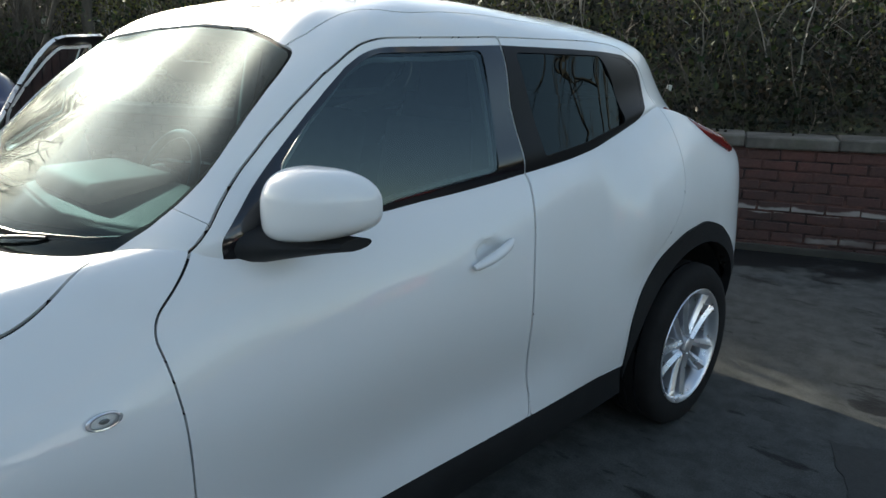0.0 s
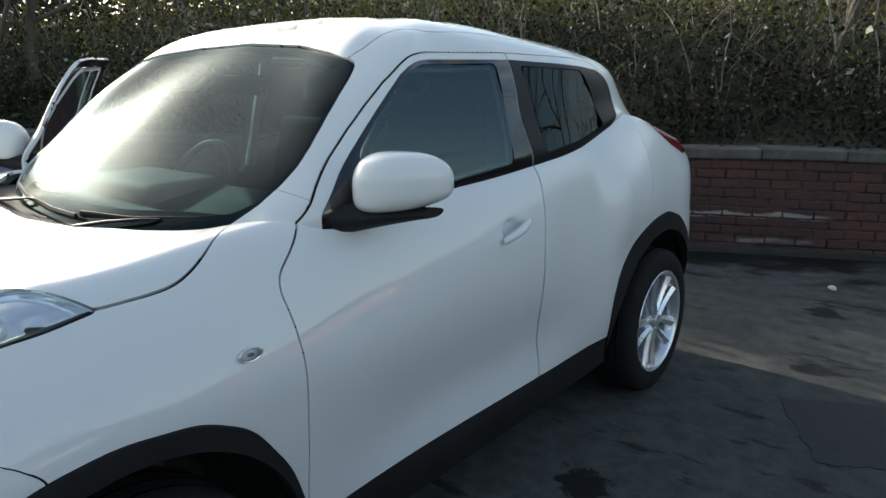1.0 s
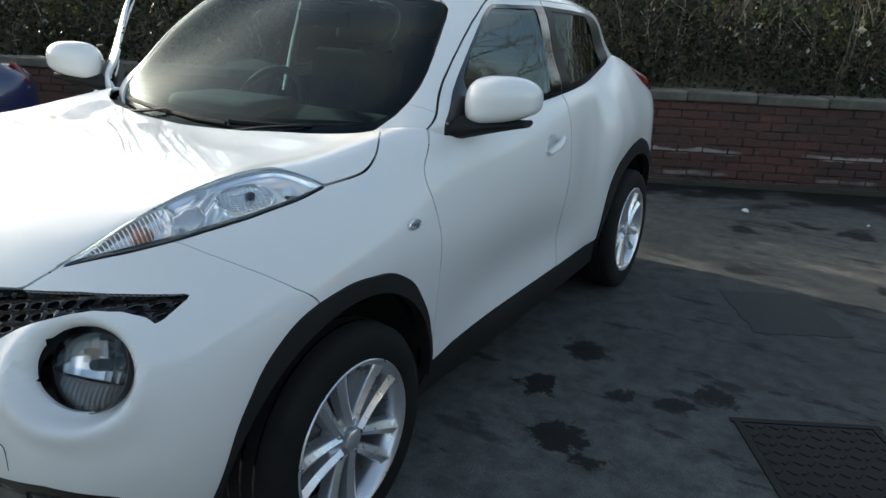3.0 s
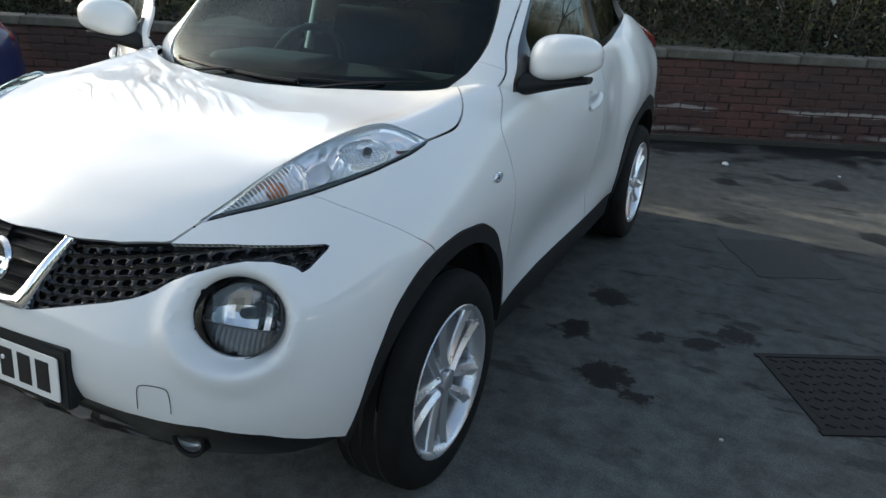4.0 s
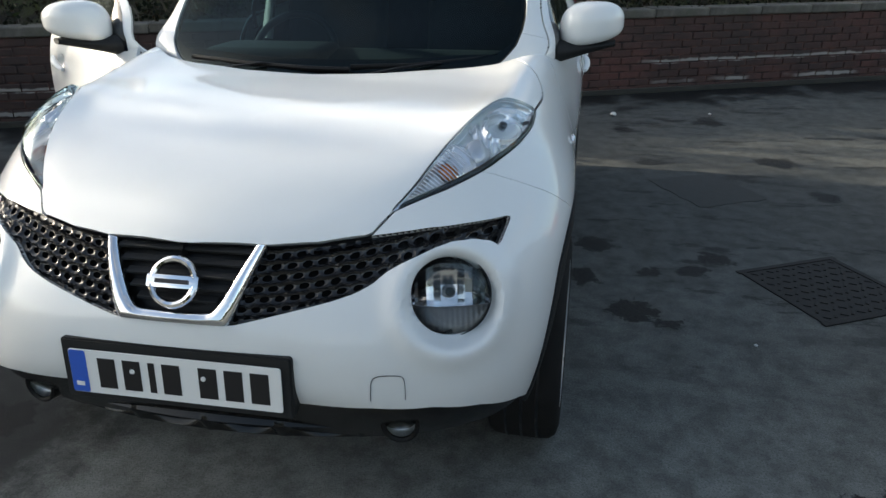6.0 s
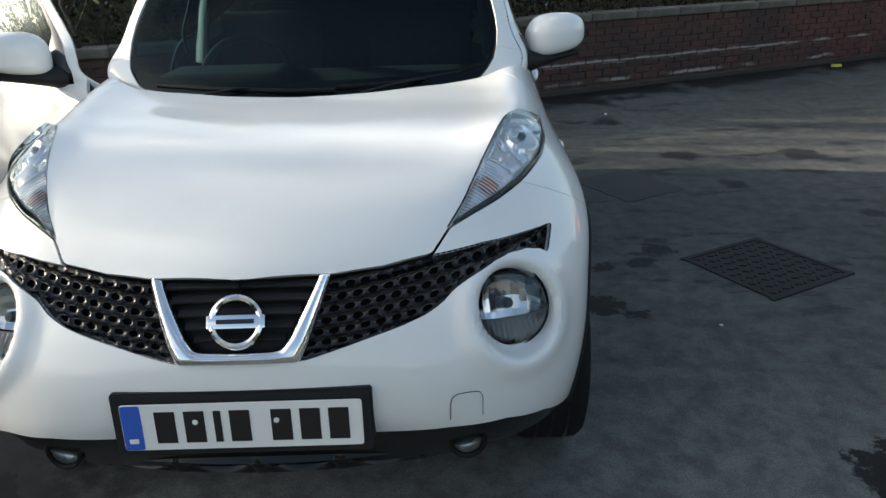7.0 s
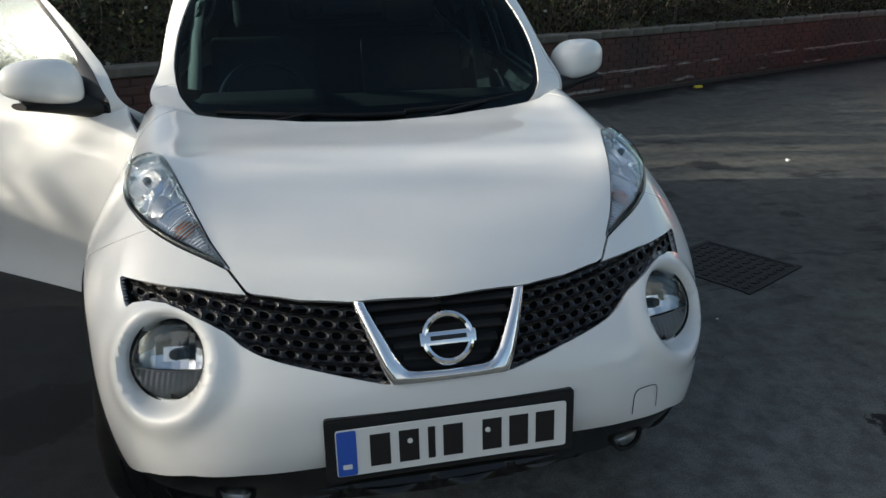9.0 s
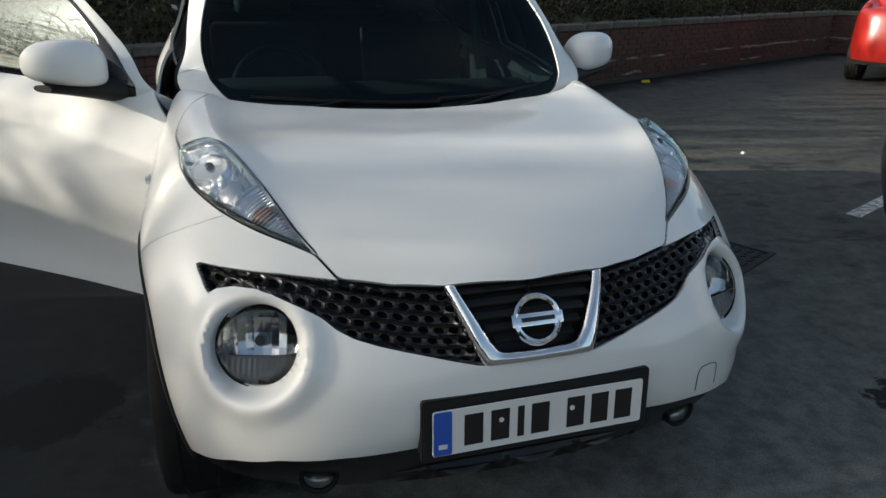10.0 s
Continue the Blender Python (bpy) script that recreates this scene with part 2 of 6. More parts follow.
class Sheet:
    """Points, their normals, and faces of a surface that can be cut along curves."""

    def __init__(self, v, n, f):
        self.v, self.n, self.f = v, n, f

    @classmethod
    def of(cls, g):
        rows, cols = g.shape[:2]
        du, dv = np.gradient(g, axis=1), np.gradient(g, axis=0)
        n = np.cross(du, dv)
        n /= np.linalg.norm(n, axis=2, keepdims=True) + 1e-9
        k = np.arange(rows * cols).reshape(rows, cols)
        f = np.stack([k[:-1, :-1], k[:-1, 1:], k[1:, 1:], k[1:, :-1]], -1).reshape(-1, 4)
        return cls(g.reshape(-1, 3), n.reshape(-1, 3), [tuple(q) for q in f.tolist()])

    def cut(self, phi):
        """The sheet's part where phi(points) < 0 and the rest, cut along phi = 0."""
        d = phi(self.v)
        s = (d < 0).tolist()
        dl, v, n = d.tolist(), [], []
        inside, outside, made, base = [], [], {}, len(self.v)

        def point(a, b):
            key = (a, b) if a < b else (b, a)
            if key not in made:
                i, j = key
                t = dl[i] / (dl[i] - dl[j])
                made[key] = base + len(v)
                v.append(self.v[i] + t * (self.v[j] - self.v[i]))
                n.append(self.n[i] + t * (self.n[j] - self.n[i]))
            return made[key]

        for f in self.f:
            k = sum(s[i] for i in f)
            if k == len(f):
                inside.append(f)
            elif k == 0:
                outside.append(f)
            else:
                a, b = [], []
                for i, j in zip(f, f[1:] + f[:1]):
                    (a if s[i] else b).append(i)
                    if s[i] != s[j]:
                        p = point(i, j)
                        a.append(p)
                        b.append(p)
                inside.append(tuple(a))
                outside.append(tuple(b))
        if v:
            vv, nn = np.vstack([self.v, v]), np.vstack([self.n, n])
        else:
            vv, nn = self.v, self.n
        return Sheet(vv, nn, inside), Sheet(vv, nn, outside)

    def part(self, phi, gap=0.0022):
        """As cut, with an open joint of twice gap along the curve."""
        a, b = self.cut(lambda p: phi(p) + gap)
        return a, b.cut(lambda p: phi(p) - gap)[1]

    def shifted(self, d):
        return Sheet(self.v + self.n * d, self.n, self.f)

    def moved(self, off):
        return Sheet(self.v + np.array(off), self.n, self.f)

    def kept(self, test):
        """The faces whose middle passes the test."""
        m = [f for f in self.f if test(self.v[list(f)].mean(0))]
        return Sheet(self.v, self.n, m)

    def mirrored(self):
        return Sheet(self.v * [-1, 1, 1], self.n * [-1, 1, 1], [f[::-1] for f in self.f])

    def __add__(self, o):
        k = len(self.v)
        return Sheet(np.vstack([self.v, o.v]), np.vstack([self.n, o.n]), self.f + [tuple(i + k for i in f) for f in o.f])

    def bm(self, rim=0.012, both=False):
        """A bmesh of it, its open edges turned inwards by rim. both: with its mirror image, joined in the middle."""
        s = self + self.mirrored() if both else self
        used = sorted({i for f in s.f for i in f})
        bm, at = bmesh.new(), {}
        for i in used:
            at[i] = bm.verts.new(s.v[i])
        for f in s.f:
            if len(set(f)) > 2:
                try:
                    bm.faces.new([at[i] for i in f])
                except ValueError:
                    pass
        if both:
            bmesh.ops.remove_doubles(bm, verts=[v for v in bm.verts if abs(v.co.x) < 1e-4], dist=2e-4)
        if rim:
            tree = {tuple(round(c, 6) for c in s.v[i]): s.n[i] for i in used}
            edges = [e for e in bm.edges if e.is_boundary and not (both and abs(e.verts[0].co.x) + abs(e.verts[1].co.x) < 1e-4)]
            ends = {}
            for e in edges:
                for v in e.verts:
                    if v not in ends:
                        q = tree.get(tuple(round(c, 6) for c in v.co))
                        q = Vector(q) if q is not None else Vector((0, 0, 0))
                        ends[v] = bm.verts.new(v.co - q * rim)
            for e in edges:
                a, b = e.verts
                try:
                    bm.faces.new([a, b, ends[b], ends[a]])
                except ValueError:
                    pass
        return bm


def rounded(points, r=0.0, steps=5):
    """A closed outline with its corners rounded: points of (a, b) or (a, b, radius)."""
    out, n = [], len(points)
    for i, p in enumerate(points):
        q = np.array(p[:2], float)
        k = p[2] if len(p) > 2 else r
        a, b = np.array(points[i - 1][:2], float) - q, np.array(points[(i + 1) % n][:2], float) - q
        la, lb = np.linalg.norm(a), np.linalg.norm(b)
        d = min(k, la * 0.49, lb * 0.49)
        if d <= 0:
            out.append(q)
            continue
        p0, p1 = q + a / la * d, q + b / lb * d
        for t in np.linspace(0, 1, steps):
            out.append((1 - t) ** 2 * p0 + 2 * t * (1 - t) * q + t * t * p1)
    return np.array(out)


def inside(outline, axes, test=None, swell=0.0):
    """A distance to a closed outline seen along one axis, less than 0 inside it. axes: the two that are seen, such as (1, 2) from the side."""
    a = np.asarray(outline, float)
    b = np.roll(a, -1, 0)

    def phi(p):
        q = p[:, axes]
        d2, odd = np.full(len(q), 1e9), np.zeros(len(q), bool)
        for s, e in zip(a, b):
            w, k = e - s, q - s
            t = np.clip((k @ w) / (w @ w + 1e-12), 0, 1)
            d2 = np.minimum(d2, ((k - t[:, None] * w) ** 2).sum(1))
            hit = ((s[1] <= q[:, 1]) != (e[1] <= q[:, 1])) & (q[:, 0] < s[0] + (q[:, 1] - s[1]) / (w[1] if w[1] else 1e-12) * w[0])
            odd ^= hit
        d = np.sqrt(d2)
        d = np.where(odd, -d, d) - swell
        return np.where(test(p), d, np.abs(d) + 1) if test else d

    return phi


def ball(y, z, r):
    """Inside a circle seen from the side."""
    return lambda p: np.hypot(p[:, 1] - y, p[:, 2] - z) - r


def smooth(x):
    x = np.clip(x, 0, 1)
    return x * x * (3 - 2 * x)


def box_bm(sx, sy, sz, bevel=0.0, m=None, segments=2):
    bm = bmesh.new()
    bmesh.ops.create_cube(bm, size=1)
    bmesh.ops.scale(bm, vec=(sx, sy, sz), verts=bm.verts)
    if bevel:
        bmesh.ops.bevel(bm, geom=bm.edges[:], offset=bevel, segments=segments, profile=0.7, affect="EDGES")
    if m is not None:
        bm.transform(m)
    return bm


def lathe(profile, steps=48, m=None):
    """A body of revolution about z: profile of (radius, z)."""
    bm = bmesh.new()
    rows = []
    for r, z in profile:
        rows.append([bm.verts.new((r * math.cos(2 * math.pi * k / steps), r * math.sin(2 * math.pi * k / steps), z)) for k in range(steps)] if r > 1e-6 else [bm.verts.new((0, 0, z))])
    for a, b in zip(rows, rows[1:]):
        for k in range(steps):
            j = (k + 1) % steps
            q = [a[k % len(a)], a[j % len(a)], b[j % len(b)], b[k % len(b)]]
            q = list(dict.fromkeys(q))
            if len(q) > 2:
                bm.faces.new(q)
    if m is not None:
        bm.transform(m)
        if m.determinant() < 0:
            bmesh.ops.reverse_faces(bm, faces=bm.faces)
    return bm


def tube(path, r, steps=8, flat=1.0, close=False):
    """A round bar along a path; r one number or one for each point; flat squeezes it along its own up."""
    p = [Vector(q) for q in path]
    bm, rings = bmesh.new(), []
    n = len(p)
    for i, q in enumerate(p):
        t = (p[(i + 1) % n] - p[i - 1]) if close else (p[min(i + 1, n - 1)] - p[max(i - 1, 0)])
        t.normalize()
        side = t.cross(Vector((0, 0, 1)))
        side = side.normalized() if side.length > 1e-3 else Vector((1, 0, 0))
        up = side.cross(t)
        k = r[i] if isinstance(r, (list, tuple)) else r
        rings.append([bm.verts.new(q + side * (k * math.cos(a)) + up * (k * flat * math.sin(a))) for a in [2 * math.pi * j / steps for j in range(steps)]])
    for i in range(n if close else n - 1):
        a, b = rings[i], rings[(i + 1) % n]
        for j in range(steps):
            bm.faces.new([a[j], a[(j + 1) % steps], b[(j + 1) % steps], b[j]])
    if not close:
        bm.faces.new(rings[0][::-1])
        bm.faces.new(rings[-1])
    return bm


def merge(*bms):
    out = bmesh.new()
    me = bpy.data.meshes.new("scratch")
    for b in bms:
        b.to_mesh(me)
        out.from_mesh(me)
        b.free()
    bpy.data.meshes.remove(me)
    return out


def prism(outline, depth, bevel=0.0, m=None):
    """A flat plate with the outline in x, y and its thickness along z from 0."""
    bm = bmesh.new()
    f = bm.faces.new([bm.verts.new((a, b, 0)) for a, b in outline])
    g = bmesh.ops.extrude_face_region(bm, geom=[f])
    top = [v for v in g["geom"] if isinstance(v, bmesh.types.BMVert)]
    bmesh.ops.translate(bm, verts=top, vec=(0, 0, depth))
    bmesh.ops.recalc_face_normals(bm, faces=bm.faces)
    if bevel:
        bmesh.ops.bevel(bm, geom=[e for e in bm.edges if all(v in top for v in e.verts)], offset=bevel, segments=2, affect="EDGES")
    if m is not None:
        bm.transform(m)
    return bm

# ---- the car's body lines: each runs from the front middle round the side to the rear middle, x outwards ----
foot_line = [(0, -0.64, 0.28), (0.25, -0.63, 0.28), (0.46, -0.59, 0.28), (0.63, -0.48, 0.27), (0.76, -0.33, 0.25), (0.82, 0, 0.24), (0.79, 0.42, 0.23), (0.79, 0.8, 0.23), (0.79, 1.2, 0.23), (0.79, 1.6, 0.23), (0.79, 2.05, 0.24), (0.8, 2.53, 0.26), (0.76, 2.95, 0.28), (0.55, 3.18, 0.3), (0, 3.25, 0.3)]
lip_line = [(0, -0.78, 0.53), (0.25, -0.775, 0.525), (0.48, -0.74, 0.48), (0.665, -0.62, 0.43), (0.79, -0.4, 0.38), (0.845, 0, 0.37), (0.836, 0.42, 0.375), (0.825, 0.8, 0.37), (0.825, 1.2, 0.37), (0.825, 1.6, 0.375), (0.82, 2.05, 0.385), (0.845, 2.53, 0.4), (0.8, 2.95, 0.42), (0.58, 3.22, 0.44), (0, 3.29, 0.44)]
bumper_line = [(0, -0.8, 0.61), (0.25, -0.795, 0.61), (0.49, -0.755, 0.59), (0.69, -0.625, 0.56), (0.815, -0.4, 0.53), (0.865, 0, 0.53), (0.845, 0.42, 0.5), (0.815, 0.8, 0.5), (0.81, 1.2, 0.5), (0.82, 1.6, 0.51), (0.845, 2.05, 0.53), (0.852, 2.53, 0.56), (0.82, 2.95, 0.58), (0.6, 3.25, 0.58), (0, 3.31, 0.58)]
flank_line = [(0, -0.785, 0.715), (0.25, -0.77, 0.72), (0.5, -0.71, 0.73), (0.7, -0.57, 0.73), (0.825, -0.36, 0.71), (0.865, 0, 0.72), (0.86, 0.42, 0.72), (0.85, 0.8, 0.7), (0.85, 1.2, 0.7), (0.86, 1.6, 0.71), (0.858, 2.05, 0.74), (0.858, 2.53, 0.78), (0.815, 2.95, 0.8), (0.6, 3.24, 0.8), (0, 3.3, 0.8)]
waist_line = [(0, -0.695, 0.862), (0.25, -0.665, 0.868), (0.5, -0.565, 0.89), (0.69, -0.43, 0.885), (0.8, -0.26, 0.885), (0.845, 0, 0.9), (0.845, 0.42, 0.9), (0.855, 0.8, 0.93), (0.868, 1.2, 0.96), (0.865, 1.6, 0.98), (0.865, 2.05, 1), (0.845, 2.53, 1.02), (0.79, 2.95, 1.03), (0.58, 3.2, 1.03), (0, 3.25, 1.03)]
crown_line = [(0, -0.62, 0.925), (0.22, -0.59, 0.93), (0.43, -0.52, 0.95), (0.6, -0.36, 1.012), (0.675, -0.18, 1.055), (0.715, 0.03, 1.066), (0.755, 0.44, 1.1), (0.775, 0.8, 1.12), (0.785, 1.2, 1.14), (0.785, 1.6, 1.165), (0.75, 2.05, 1.21), (0.7, 2.5, 1.27), (0.69, 2.9, 1.12), (0.5, 3.1, 1.12), (0, 3.15, 1.12)]
bonnet_outer_line = [(0, -0.53, 0.975), (0.18, -0.5, 0.985), (0.36, -0.42, 1.01), (0.49, -0.27, 1.05), (0.555, -0.08, 1.08), (0.59, 0.1, 1.09), (0.6, 0.36, 1.12), (0.6, 0.8, 1.13), (0.6, 1.2, 1.14), (0.6, 1.6, 1.16), (0.58, 2, 1.18), (0.5, 2.4, 1.2), (0.45, 2.6, 1.15), (0.3, 2.8, 1.13), (0, 2.9, 1.13)]
bonnet_mid_line = [(0, -0.42, 1.015), (0.12, -0.39, 1.022), (0.24, -0.3, 1.042), (0.33, -0.17, 1.065), (0.375, -0.02, 1.083), (0.4, 0.13, 1.094), (0.42, 0.3, 1.112), (0.4, 0.8, 1.13), (0.4, 1.2, 1.14), (0.4, 1.6, 1.16), (0.4, 1.95, 1.18), (0.35, 2.2, 1.2), (0.3, 2.4, 1.15), (0.2, 2.6, 1.13), (0, 2.7, 1.13)]
bonnet_inner_line = [(0, -0.32, 1.04), (0.06, -0.3, 1.045), (0.12, -0.22, 1.058), (0.16, -0.1, 1.072), (0.19, 0.03, 1.085), (0.2, 0.15, 1.094), (0.21, 0.25, 1.104), (0.2, 0.8, 1.13), (0.2, 1.2, 1.14), (0.2, 1.5, 1.16), (0.2, 1.8, 1.18), (0.2, 2, 1.2), (0.15, 2.2, 1.15), (0.1, 2.4, 1.13), (0, 2.5, 1.13)]
bonnet_middle = [(0, -0.24, 1.055), (0, -0.21, 1.06), (0, -0.15, 1.066), (0, -0.05, 1.077), (0, 0.05, 1.087), (0, 0.15, 1.094), (0, 0.235, 1.1), (0, 0.7, 1.13), (0, 1.1, 1.14), (0, 1.4, 1.16), (0, 1.7, 1.18), (0, 1.9, 1.2), (0, 2.1, 1.15), (0, 2.2, 1.13), (0, 2.3, 1.13)]
LOWER = [foot_line, lip_line, bumper_line, flank_line, waist_line, crown_line, bonnet_outer_line, bonnet_mid_line, bonnet_inner_line, bonnet_middle]
cowl_line = [(0, 0.33, 1.01), (0.345, 0.365, 1.015), (0.592, 0.45, 1.035), (0.68, 0.49, 1.05), (0.745, 0.555, 1.06), (0.758, 0.8, 1.05), (0.768, 1.2, 1.07), (0.771, 1.6, 1.095), (0.734, 2.05, 1.14), (0.69, 2.4, 1.18), (0.512, 2.85, 1.08), (0, 2.95, 1.05)]
glass_foot_line = [(0, 0.3, 1.08), (0.35, 0.335, 1.085), (0.6, 0.43, 1.1), (0.692, 0.487, 1.115), (0.757, 0.555, 1.13), (0.77, 0.8, 1.12), (0.78, 1.2, 1.14), (0.783, 1.6, 1.165), (0.745, 2.05, 1.21), (0.7, 2.4, 1.25), (0.52, 2.85, 1.15), (0, 2.95, 1.12)]
glass_mid_line = [(0, 0.68, 1.36), (0.33, 0.7, 1.355), (0.575, 0.678, 1.33), (0.65, 0.702, 1.338), (0.704, 0.768, 1.338), (0.72, 1, 1.33), (0.73, 1.25, 1.335), (0.725, 1.6, 1.34), (0.7, 2.05, 1.35), (0.65, 2.35, 1.36), (0.5, 2.65, 1.4), (0, 2.75, 1.4)]
roof_edge_line = [(0, 1, 1.568), (0.3, 0.99, 1.563), (0.532, 0.92, 1.525), (0.583, 0.942, 1.518), (0.624, 1, 1.528), (0.625, 1.15, 1.53), (0.635, 1.35, 1.535), (0.635, 1.62, 1.53), (0.615, 2.05, 1.515), (0.56, 2.3, 1.51), (0.45, 2.5, 1.515), (0, 2.55, 1.538)]
roof_outer_line = [(0, 1.15, 1.617), (0.25, 1.13, 1.622), (0.46, 1.06, 1.6), (0.492, 1.085, 1.599), (0.514, 1.12, 1.602), (0.5, 1.27, 1.615), (0.49, 1.43, 1.618), (0.48, 1.65, 1.613), (0.42, 2, 1.593), (0.38, 2.2, 1.583), (0.3, 2.35, 1.573), (0, 2.4, 1.578)]
roof_middle = [(0, 1.3, 1.658), (0, 1.32, 1.659), (0, 1.345, 1.66), (0, 1.372, 1.66), (0, 1.4, 1.66), (0, 1.5, 1.66), (0, 1.6, 1.656), (0, 1.75, 1.648), (0, 1.95, 1.626), (0, 2.1, 1.622), (0, 2.2, 1.617), (0, 2.25, 1.614)]
UPPER = [cowl_line, glass_foot_line, glass_mid_line, roof_edge_line, roof_outer_line, roof_middle]
# one more line that keeps the pillar foot straight
UPPER.insert(2, [(.55 * p[0] + .45 * q[0] + (.007 if 2 < k < 10 else 0), .55 * p[1] + .45 * q[1] - (.006 if k < 4 else 0), .55 * p[2] + .45 * q[2]) for k, (p, q) in enumerate(zip(UPPER[1], UPPER[2]))])

# ---- the white car: outlines on the body ----
LAMP_AT, LAMP_AXIS = Vector((0.602, -0.600, 0.744)), Vector((0.22, -0.88, 0.42)).normalized()
FRONT_DOOR = rounded([(.598, 1.2), (.53, 1.128), (.478, 1.077, .06), (.426, 1.035, .04), (.412, 1.0, .04), (.425, .93, .05), (.432, .85), (.44, .6), (.435, .386, .02), (1.0, .398), (1.535, .396, .02), (1.536, .472), (1.476, .72, .1), (1.462, .9, .08), (1.487, 1.03, .06), (1.518, 1.165), (1.516, 1.35), (1.553, 1.531), (1.13, 1.53, .08), (1.05, 1.519, .05), (.996, 1.495), (.909, 1.447), (.825, 1.391), (.746, 1.332), (.67, 1.268)])
REAR_DOOR = rounded([(1.545, .396), (2.06, .392, .02), (2.05, .55, .1), (2.12, .76, .1), (2.25, .9, .1), (2.37, 1.08, .1), (2.40, 1.30), (2.385, 1.43, .05), (2.27, 1.497, .05), (2.05, 1.516), (1.558, 1.531), (1.521, 1.35), (1.523, 1.165), (1.492, 1.03, .06), (1.467, .9, .08), (1.481, .72, .1), (1.541, .472)])
SURROUND = rounded([(.586, 1.09), (.580, 1.142, .02), (.62, 1.184), (.672, 1.232), (.727, 1.279), (.786, 1.327), (.846, 1.374), (.91, 1.421), (.977, 1.466), (1.045, 1.498, .04), (1.12, 1.508, .03), (1.55, 1.508), (1.878, 1.494), (2.1, 1.481), (2.29, 1.464, .05), (2.365, 1.415, .05), (2.345, 1.33, .05), (2.25, 1.262, .05), (2.0, 1.19), (1.5, 1.14), (1.06, 1.1)])
FRONT_GLASS = rounded([(.742, 1.1, .02), (.742, 1.27, .03), (.846, 1.36), (.977, 1.452), (1.05, 1.485, .04), (1.1, 1.494, .02), (1.455, 1.496, .02), (1.405, 1.182, .02), (1.06, 1.156)])
REAR_GLASS = rounded([(1.60, 1.488, .02), (2.055, 1.470, .03), (2.1, 1.381), (2.125, 1.25, .03), (1.85, 1.212), (1.618, 1.196, .02)])
QUARTER_GLASS = rounded([(2.10, 1.468, .02), (2.27, 1.452, .05), (2.34, 1.405, .04), (2.325, 1.335, .04), (2.24, 1.277, .03), (2.16, 1.262, .02)])
WINDSCREEN = rounded([(-.2, 1.57), (.27, 1.55), (.46, 1.527), (.578, 1.502, .05), (.607, 1.45), (.63, 1.392), (.646, 1.34), (.655, 1.291), (.658, 1.248), (.652, 1.205), (.638, 1.165), (.60, 1.12, .05), (.5, 1.05), (-.2, .95)])
HOOD = rounded([(-.3, -.685), (0, -.692), (.2, -.674), (.31, -.648), (.419, -.607, .01), (.46, -.545), (.497, -.48), (.531, -.40), (.567, -.30), (.598, -.20), (.625, -.115), (.646, -.066, .02), (.695, -.018), (.740, .026), (.75, .12), (.755, .19, .04), (.735, .27, .05), (.69, .34), (.64, .42), (-.3, .44)])
HEADLAMP = rounded([(.455, -.548, .001), (.497, -.48), (.531, -.40), (.567, -.30), (.598, -.20), (.625, -.115), (.646, -.066, .02), (.695, -.018), (.742, .026, .004), (.742, -.067, .03), (.733, -.138), (.715, -.218), (.688, -.288), (.653, -.355), (.615, -.406), (.570, -.454), (.521, -.495)], .03)
GRILLE = rounded([(-.2, .872), (.2, .868), (.312, .871), (.419, .882), (.54, .887), (.62, .884), (.722, .878, .012), (.70, .826, .01), (.684, .841, .01), (.641, .857), (.6, .862), (.563, .856), (.507, .838), (.467, .818), (.44, .797), (.405, .781), (.353, .767), (.26, .746), (.139, .716), (-.2, .716)])
BUMPER_EDGE = [(-.3, .53), (.26, .527), (.45, .524), (.58, .508), (.68, .468), (.76, .405), (.81, .34)]
CABIN = [(-.2, .205), (0, .205), (.245, .228), (.45, .29), (.6, .373), (.655, .425), (.70, .47), (.735, .52), (.762, .6), (.769, .8), (.779, 1.2), (.779, 1.6), (.744, 2.05), (.70, 2.4), (.66, 2.52), (.55, 2.9), (.3, 2.98), (-.2, 3.0)]
SILL_TOP = [(.2, .383), (.435, .384), (.58, .40), (.9, .402), (1.5, .398), (1.9, .394), (2.09, .384), (2.3, .38)]
ARCH_FRONT = rounded([(-.45, .34), (-.432, .404), (-.39, .571), (-.315, .699), (-.225, .776), (-.145, .803), (-.02, .818), (.154, .795), (.277, .729), (.381, .586), (.432, .449), (.437, .36), (.3, .1), (-.3, .1)], 0.05)
ARCH_REAR = rounded([(2.085, .36), (2.077, .45), (2.068, .553), (2.11, .675), (2.2, .785), (2.34, .845), (2.53, .858), (2.7, .81), (2.83, .72), (2.93, .60), (2.98, .45), (2.99, .33), (2.8, .1), (2.2, .1)], 0.05)


def below(edge, axes, test):
    """Under a line, given as (a, height)."""
    e = np.array(edge)
    return lambda p: np.where(test(p), p[:, axes[1]] - np.interp(p[:, axes[0]], e[:, 0], e[:, 1]), 1.0)


front = lambda p: p[:, 1] < 0.1
side = lambda p: p[:, 0] > 0.3
top = lambda p: p[:, 2] > 0.86

car = empty("car")
tagged(car, "white crossover car with round lamps and its driver door open", "car")


